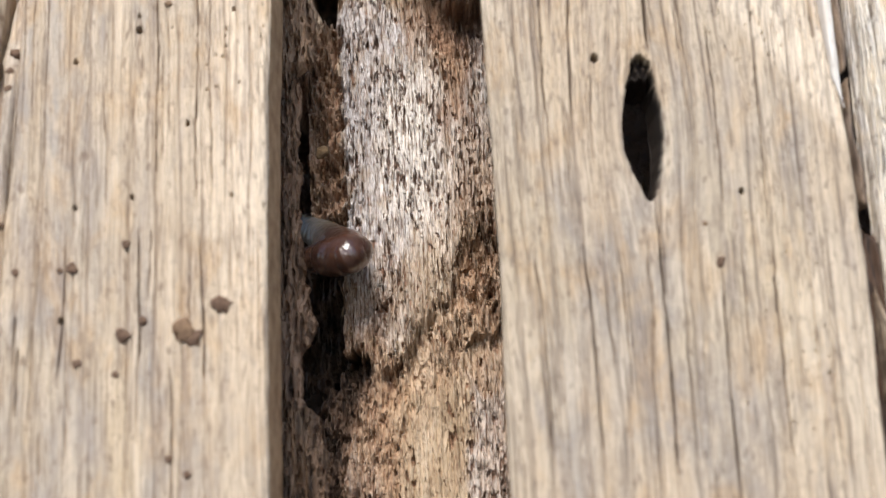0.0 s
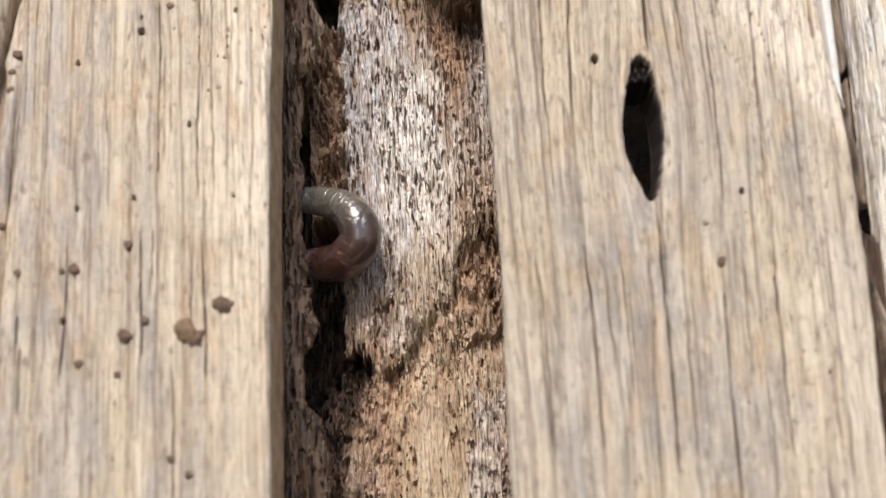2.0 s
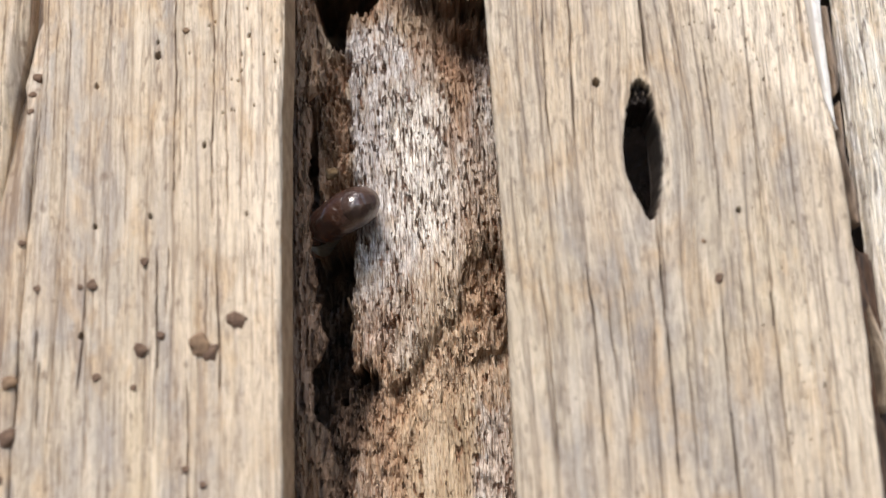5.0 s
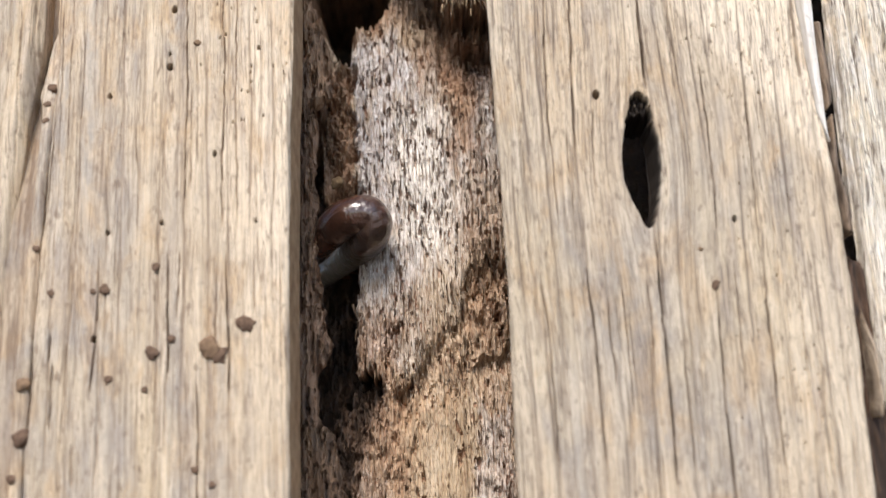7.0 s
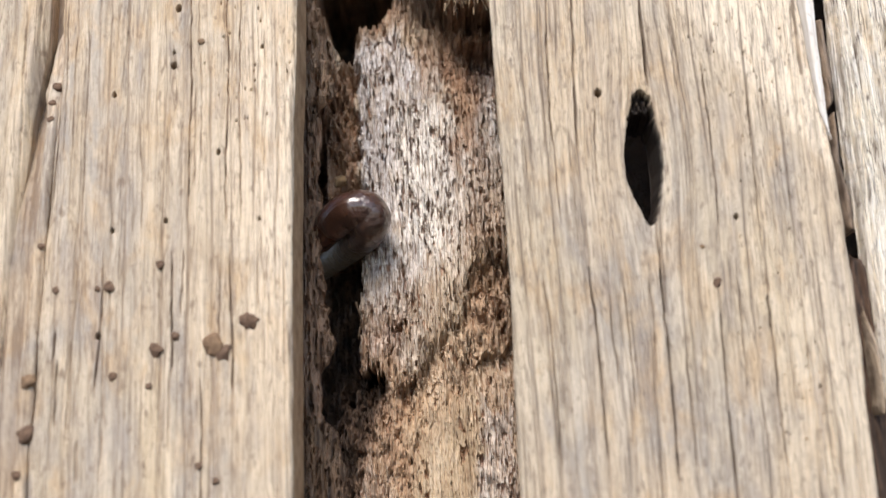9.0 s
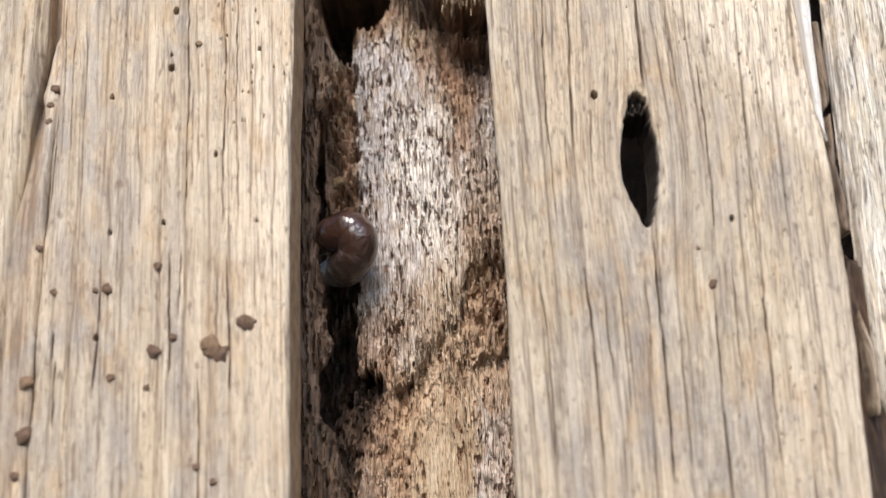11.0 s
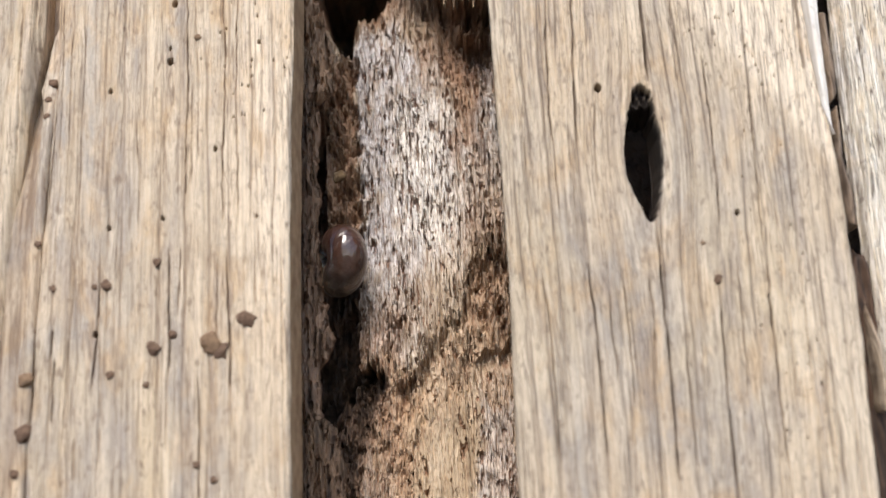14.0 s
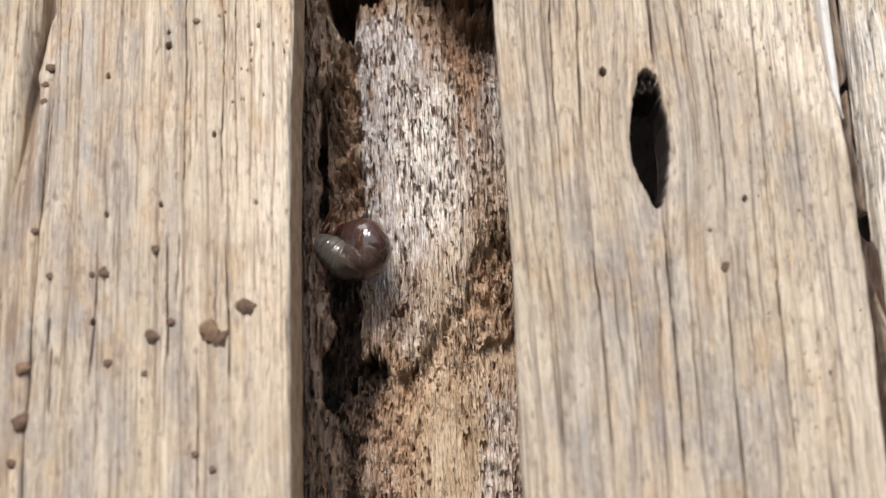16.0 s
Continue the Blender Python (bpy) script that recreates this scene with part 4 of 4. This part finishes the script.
for _ in range(90):
    x = rng.uniform(3, 15)
    put_splinter(x, rng.uniform(26, 29.5), 70.4 + rng.uniform(-0.5, 3.5) + 1.2 * math.sin(1.7 * x), True, rng.choice((shapes, shapes, dark_shapes)))
for _ in range(36):
    x = rng.uniform(-14, 15)
    put_splinter(x, rng.uniform(34.5, 37), float(np.interp(x, STEP_X, STEP_Z)) + rng.uniform(0, 5), True, rng.choice((shapes, dark_shapes)))
for _ in range(30):
    z = rng.uniform(-18, 45)
    if rng.random() < 0.5:
        put_splinter(float(np.interp(z, FIN_Z, FIN_X)) - rng.uniform(0.3, 2.0), rng.uniform(28.0, 29.5), z, True, dark_shapes)
    else:
        put_splinter(float(np.interp(z, BOARD_Z, BOARD_X)) + rng.uniform(-0.5, 2.0), rng.uniform(38, 41), z, True, dark_shapes)

# ---- mud and droppings on the palings ----


def pellet(name, size, seed, material, flat):
    bm = bmesh.new()
    bmesh.ops.create_icosphere(bm, subdivisions=3, radius=1.0)
    rng = random.Random(seed)
    off = Vector((rng.uniform(0, 50), rng.uniform(0, 50), rng.uniform(0, 50)))
    for v in bm.verts:
        k = 0.92 + 0.45 * noise.noise(v.co * 0.9 + off) + 0.28 * noise.noise(v.co * 2.3 + off) + 0.14 * noise.noise(v.co * 6 + off)
        v.co = Vector((v.co.x * k * size, v.co.y * k * size * flat, v.co.z * k * size)) * MM
    return part(name, bm, material, None)


PELLETS = [
    (-47.6, -17.4, 2.5, 0), (-45.5, -19.2, 1.9, 1), (-40.2, -13.1, 2.07, 1), (-59.1, -17.9, 1.50, 1), (-68.9, -4.4, 1.27, 1),
    (-71.2, -4.6, 0.69, 1), (-79.5, -4.5, 1.04, 1), (-55.3, -15.2, 1.04, 1), (-60.4, -25.1, 0.81, 1),
    (-67.5, -22.6, 0.92, 1), (-58.5, -0.3, 0.92, 1), (-50.3, -41.0, 0.81, 1), (-47.0, -44.0, 0.81, 1),
    (-84.8, -22.7, 1.73, 0), (-84.6, -33.0, 1.96, 1), (-82.4, 41.4, 1.27, 1), (-83.1, 37.4, 0.9, 1), (-82.9, 33.4, 0.75, 1),
    (-50.4, 49.0, 0.8, 0), (52.1, -3.0, 0.58, 0), (54.3, -10.6, 1.04, 1), (-83.4, 5.1, 0.81, 1),
    (-86.0, -40.9, 1.15, 1),
]
for k, (px, pz, r, dark) in enumerate(PELLETS):
    ob = pellet("mud_pellet", 0.92 * r, k + 11, MUD_DARK if dark else MUD, 0.42)
    ob.location = (px * MM, (0.4 + 4.2 * float(step(26, 60, pz)) if px < -81.5 else 0.0) * MM, (pz + MID) * MM)
    tagged(ob, "small dark brown dropping stuck to the paling" if dark else "lump of dried brown mud stuck to the paling", "mud pellet", "mud pellets")

crumb_lump = pellet("crumb", 1.7, 5, OCHRE, 0.8)
crumb_lump.parent = rotten_board
crumb_lump.location = (-25.4 * MM, 38.0 * MM, (28.0 + MID) * MM)
tagged(crumb_lump, "ochre crumb of rot caught on the shelf")

# ---- grub ----
grub = new("beetle_grub")
grub.location = (-0.025, 0.040, 0.605)
tagged(grub, "glossy brown and grey beetle grub curled in the rotten slot", "grub")
RINGS = 34
GIRTH = ((0, 0.12, 0.28, 0.45, 0.6, 0.8, 1.0), (3.6, 4.4, 4.8, 4.7, 4.0, 3.2, 2.7))
SEGMENTS = []                              # radius, half length, how grey
for k in range(RINGS):
    f = k / (RINGS - 1)
    girth = float(np.interp(f, *GIRTH))
    ridged = k % 2 and f > 0.55
    SEGMENTS.append((girth * (1.045 if ridged else 1.0), 1.9 if ridged else girth * (1.35 if f < 0.45 else 1.25), min(3, int(f * 6.5 - 1.2) if f > 0.2 else 0)))


def ring(radius, half, seed, plump):
    """One body ring: a rounded barrel with a shallow crease and uneven skin."""
    bm = bmesh.new()
    bmesh.ops.create_uvsphere(bm, u_segments=32, v_segments=20, radius=1.0)
    for v in bm.verts:
        c = v.co.copy()
        flat = max(0.0, 1 - abs(c.z) ** plump) ** (1 / plump)
        rim = math.hypot(c.x, c.y) or 1e-6
        k = 1 + 0.02 * noise.noise(c * 2.2 + Vector((seed * 3.1, 0, 0)))
        v.co = Vector((c.x / rim * flat * radius * k, c.y / rim * flat * radius * k, c.z * half)) * MM
        if rim < 1e-4:
            v.co.x = v.co.y = 0.0
    return bm


def leg(side):
    """A thin jointed leg that points along +x."""
    bm = bmesh.new()
    points = [Vector((0, 0, 0)), Vector((2.2, 1.2 * side, 0.3)), Vector((4.0, 0.5 * side, 0.2)), Vector((5.4, 1.0 * side, -0.2))]
    widths = [0.75, 0.55, 0.42, 0.15]
    for a, b, r0, r1 in zip(points, points[1:], widths, widths[1:]):
        made = bmesh.ops.create_cone(bm, segments=12, radius1=r0, radius2=r1, depth=(b - a).length, cap_ends=True)["verts"]
        turn = (b - a).to_track_quat("Z", "Y").to_matrix().to_4x4()
        bmesh.ops.transform(bm, matrix=Matrix.Translation((a + b) / 2) @ turn, verts=made)
        knee = bmesh.ops.create_icosphere(bm, subdivisions=2, radius=r1 * 1.08)["verts"]
        bmesh.ops.transform(bm, matrix=Matrix.Translation(b), verts=knee)
    bmesh.ops.scale(bm, vec=(1.5 * MM, 0.75 * MM, 0.6 * MM), verts=bm.verts)
    return bm


rings = [part("body_segment", ring(r, h, k, 2.0), SKINS[k], grub, ("glossy dark brown swollen tail segment", "glossy grey-brown body segment", "translucent grey wrinkled body segment")[min(s, 2)])
         for k, (r, h, s) in enumerate(SEGMENTS)]
head = part("head", ring(2.7, 2.6, 31, 2.0), SKIN_HEAD, grub, "hard orange-brown head")
for k in (24, 28, 31):
    for side in (-1, 1):
        l = part("leg", leg(side), SKIN_HEAD, rings[k], "thin jointed orange leg")
        l.location = (-0.8 * SEGMENTS[k][0] * MM, side * 1.6 * MM, 0)
        l.rotation_euler = (0.2 * side, 0.09 * (k - 28) + 0.15 * side, math.pi - 0.25 * side)


def bend_poses(points, roll):
    """Poses of all rings and the head along a smooth line through the points."""
    p = [Vector(q) for q in points]
    line = []
    for n in range(len(p) - 1):
        a, b, c, d = p[max(n - 1, 0)], p[n], p[n + 1], p[min(n + 2, len(p) - 1)]
        for i in range(12):
            t = i / 12
            line.append(0.5 * (2 * b + (c - a) * t + (2 * a - 5 * b + 4 * c - d) * t * t + (3 * b - a - 3 * c + d) * t**3))
    line.append(p[-1])
    along = [0.0]
    for a, b in zip(line, line[1:]):
        along.append(along[-1] + (b - a).length)
    out = []
    count = len(SEGMENTS) + 1
    for k in range(count):
        s = along[-1] * k / (count - 1)
        i = max(1, min(next((j for j, v in enumerate(along) if v >= s), len(along) - 1), len(line) - 1))
        f = (s - along[i - 1]) / max(along[i] - along[i - 1], 1e-6)
        place = line[i - 1].lerp(line[i], f)
        way = (line[min(i + 2, len(line) - 1)] - line[max(i - 3, 0)]).normalized()
        side = way.cross(Vector((0, 1, 0)))
        side = side.normalized() if side.length > 1e-3 else Vector((1, 0, 0))
        third = way.cross(side)
        turn = Matrix((side, third, way)).transposed().to_4x4()
        local = place * MM + Vector((0, 0, MID * MM)) - grub.location
        out.append(Matrix.Translation(local) @ turn @ pose(0, 0, 0, 0, 0, roll))
    return out


LEGS_IN = 80      # degrees by which the legs face into the slot before the grub rolls over


def motions():
    rows = []

    def bend(t, *q):
        """At t seconds the grub lies along six points from tail to head (x, depth, height over the boards' middle, mm)."""
        rows.append((t, bend_poses([q[i : i + 3] for i in range(0, 18, 3)], LEGS_IN if t < 10 else 0)))

    bend(0.0, -26.6, 34.0, 1.6, -21.9, 29.0, 0.8, -18.8, 29.0, 1.7, -22.5, 36.0, 4.9, -29.1, 46.0, 10.9, -36.8, 54.0, 15.7)
    bend(0.5, -27.2, 35.0, 2.4, -21.2, 30.0, 0.6, -17.0, 30.0, 2.6, -20.6, 33.0, 6.6, -27.0, 38.0, 10.4, -34.3, 44.0, 14.4)
    bend(1.0, -27.4, 36.0, -0.2, -20.7, 32.0, -0.9, -16.9, 30.0, 3.4, -18.8, 31.0, 8.7, -25.4, 34.0, 11.6, -34.9, 40.0, 13.8)
    bend(1.5, -27.9, 36.0, -0.4, -21.2, 32.0, -1.4, -16.5, 30.0, 2.6, -18.7, 31.0, 8.6, -25.3, 34.0, 12.4, -34.8, 40.0, 14.9)
    bend(2.0, -27.6, 36.0, 1.3, -21.6, 32.0, 0.4, -16.7, 30.0, 4.8, -18.9, 31.0, 11.4, -25.6, 34.0, 15.2, -34.4, 40.0, 17.8)
    bend(2.5, -28.0, 36.0, 1.7, -21.9, 32.0, 1.3, -17.2, 30.0, 6.3, -19.4, 31.0, 12.9, -25.9, 34.0, 16.1, -34.8, 40.0, 18.3)
    bend(3.0, -28.1, 36.0, 1.8, -22.2, 32.0, 1.5, -17.5, 30.0, 7.0, -19.8, 31.0, 14.0, -26.7, 34.0, 17.3, -35.6, 40.0, 19.8)
    bend(3.5, -28.2, 36.0, 12.0, -22.2, 31.0, 11.2, -18.4, 30.0, 13.4, -21.0, 34.0, 16.4, -26.2, 41.0, 17.4, -31.5, 49.0, 17.6)
    bend(4.0, -29.1, 36.0, 12.7, -23.2, 31.0, 12.9, -18.7, 30.0, 16.1, -20.8, 33.0, 19.3, -25.7, 40.0, 20.4, -30.4, 48.0, 18.9)
    bend(4.2, -29.4, 36.0, 13.1, -23.7, 31.0, 13.6, -19.3, 30.0, 16.3, -21.1, 33.0, 19.3, -26.0, 40.0, 20.6, -30.6, 48.0, 19.3)
    bend(5.2, -29.0, 35.5, 13.4, -23.4, 30.5, 15.4, -19.0, 30.0, 17.0, -20.0, 33.5, 17.0, -25.6, 41.0, 13.8, -30.2, 50.0, 9.6)
    bend(6.3, -28.7, 34.5, 15.6, -23.9, 30.0, 19.9, -20.2, 30.0, 19.1, -20.9, 33.0, 14.4, -26.8, 42.0, 7.4, -30.9, 52.0, 1.9)
    bend(6.5, -28.8, 34.5, 15.5, -24.1, 30.0, 19.8, -20.4, 30.0, 19.3, -20.8, 33.0, 14.6, -26.4, 42.0, 7.2, -30.5, 52.0, 1.8)
    bend(7.0, -29.3, 35.0, 12.3, -22.9, 29.0, 15.9, -17.4, 29.0, 16.1, -17.4, 32.0, 12.6, -25.1, 46.0, 10.1, -35.4, 57.0, 6.7)
    bend(8.0, -29.3, 35.0, 12.2, -22.9, 29.0, 15.8, -17.4, 29.0, 16.0, -17.6, 32.0, 12.4, -25.5, 46.0, 10.0, -35.8, 57.0, 6.6)
    bend(9.0, -30.1, 35.0, 13.2, -23.8, 29.0, 16.9, -18.5, 29.0, 17.1, -18.6, 32.0, 13.7, -26.6, 46.0, 11.2, -36.9, 57.0, 8.0)
    bend(9.2, -30.2, 35.0, 12.9, -24.0, 29.0, 16.6, -18.9, 29.0, 16.8, -19.0, 32.0, 13.5, -26.8, 46.0, 11.0, -36.8, 57.0, 8.0)
    bend(11.3, -28.6, 34.0, 12.2, -24.2, 30.0, 11.8, -21.1, 29.0, 9.7, -21.3, 30.0, 5.8, -24.6, 34.0, 3.0, -31.9, 55.0, 7.4)
    bend(11.5, -28.3, 34.0, 11.7, -24.2, 30.0, 11.1, -22.1, 29.0, 8.1, -22.5, 29.0, 3.7, -25.0, 33.0, 1.7, -31.5, 55.0, 6.2)
    bend(12.0, -27.9, 33.0, 12.2, -24.9, 29.0, 11.3, -23.7, 28.0, 7.4, -24.1, 28.0, 3.4, -25.8, 31.0, 0.9, -32.0, 56.0, 6.0)
    bend(13.5, -27.6, 33.0, 12.2, -24.8, 29.0, 11.3, -23.7, 28.0, 7.2, -24.1, 28.0, 2.9, -25.7, 31.0, 0.5, -31.8, 56.0, 5.9)
    bend(14.0, -26.4, 33.0, 9.6, -23.6, 29.0, 8.0, -23.2, 29.0, 3.8, -25.3, 32.0, 0.8, -28.3, 36.0, 2.4, -32.1, 42.0, 7.0)
    bend(14.5, -24.9, 33.0, 9.9, -21.4, 29.0, 7.9, -21.1, 29.0, 4.0, -24.4, 31.0, 2.0, -28.3, 34.0, 4.5, -32.8, 40.0, 9.2)
    bend(15.0, -24.9, 33.0, 10.2, -21.6, 29.0, 7.7, -21.2, 29.0, 3.5, -24.4, 31.0, 0.9, -28.0, 34.0, 3.7, -32.7, 40.0, 8.8)
    bend(15.4, -24.3, 33.0, 8.8, -20.7, 29.0, 6.8, -20.3, 29.0, 2.3, -24.0, 31.0, 0.4, -27.9, 33.0, 5.0, -32.7, 39.0, 11.7)
    bend(15.6, -23.1, 33.0, 7.2, -19.1, 29.0, 5.2, -18.9, 29.0, 1.3, -23.5, 30.0, -0.2, -27.6, 32.0, 4.9, -32.8, 38.0, 11.3)
    bend(15.8, -22.7, 33.0, 7.3, -18.8, 29.0, 5.3, -18.5, 29.0, 1.6, -23.2, 30.0, 0.5, -27.5, 31.0, 3.9, -33.0, 37.0, 7.5)
    bend(16.0, -22.9, 33.0, 8.1, -18.9, 29.0, 6.0, -18.8, 29.0, 2.5, -23.5, 30.0, 1.6, -27.8, 31.0, 4.7, -33.2, 37.0, 8.3)
    for k, ob in enumerate((*rings, head)):
        walk(ob, [(t, poses[k]) for t, poses in rows])


motions()
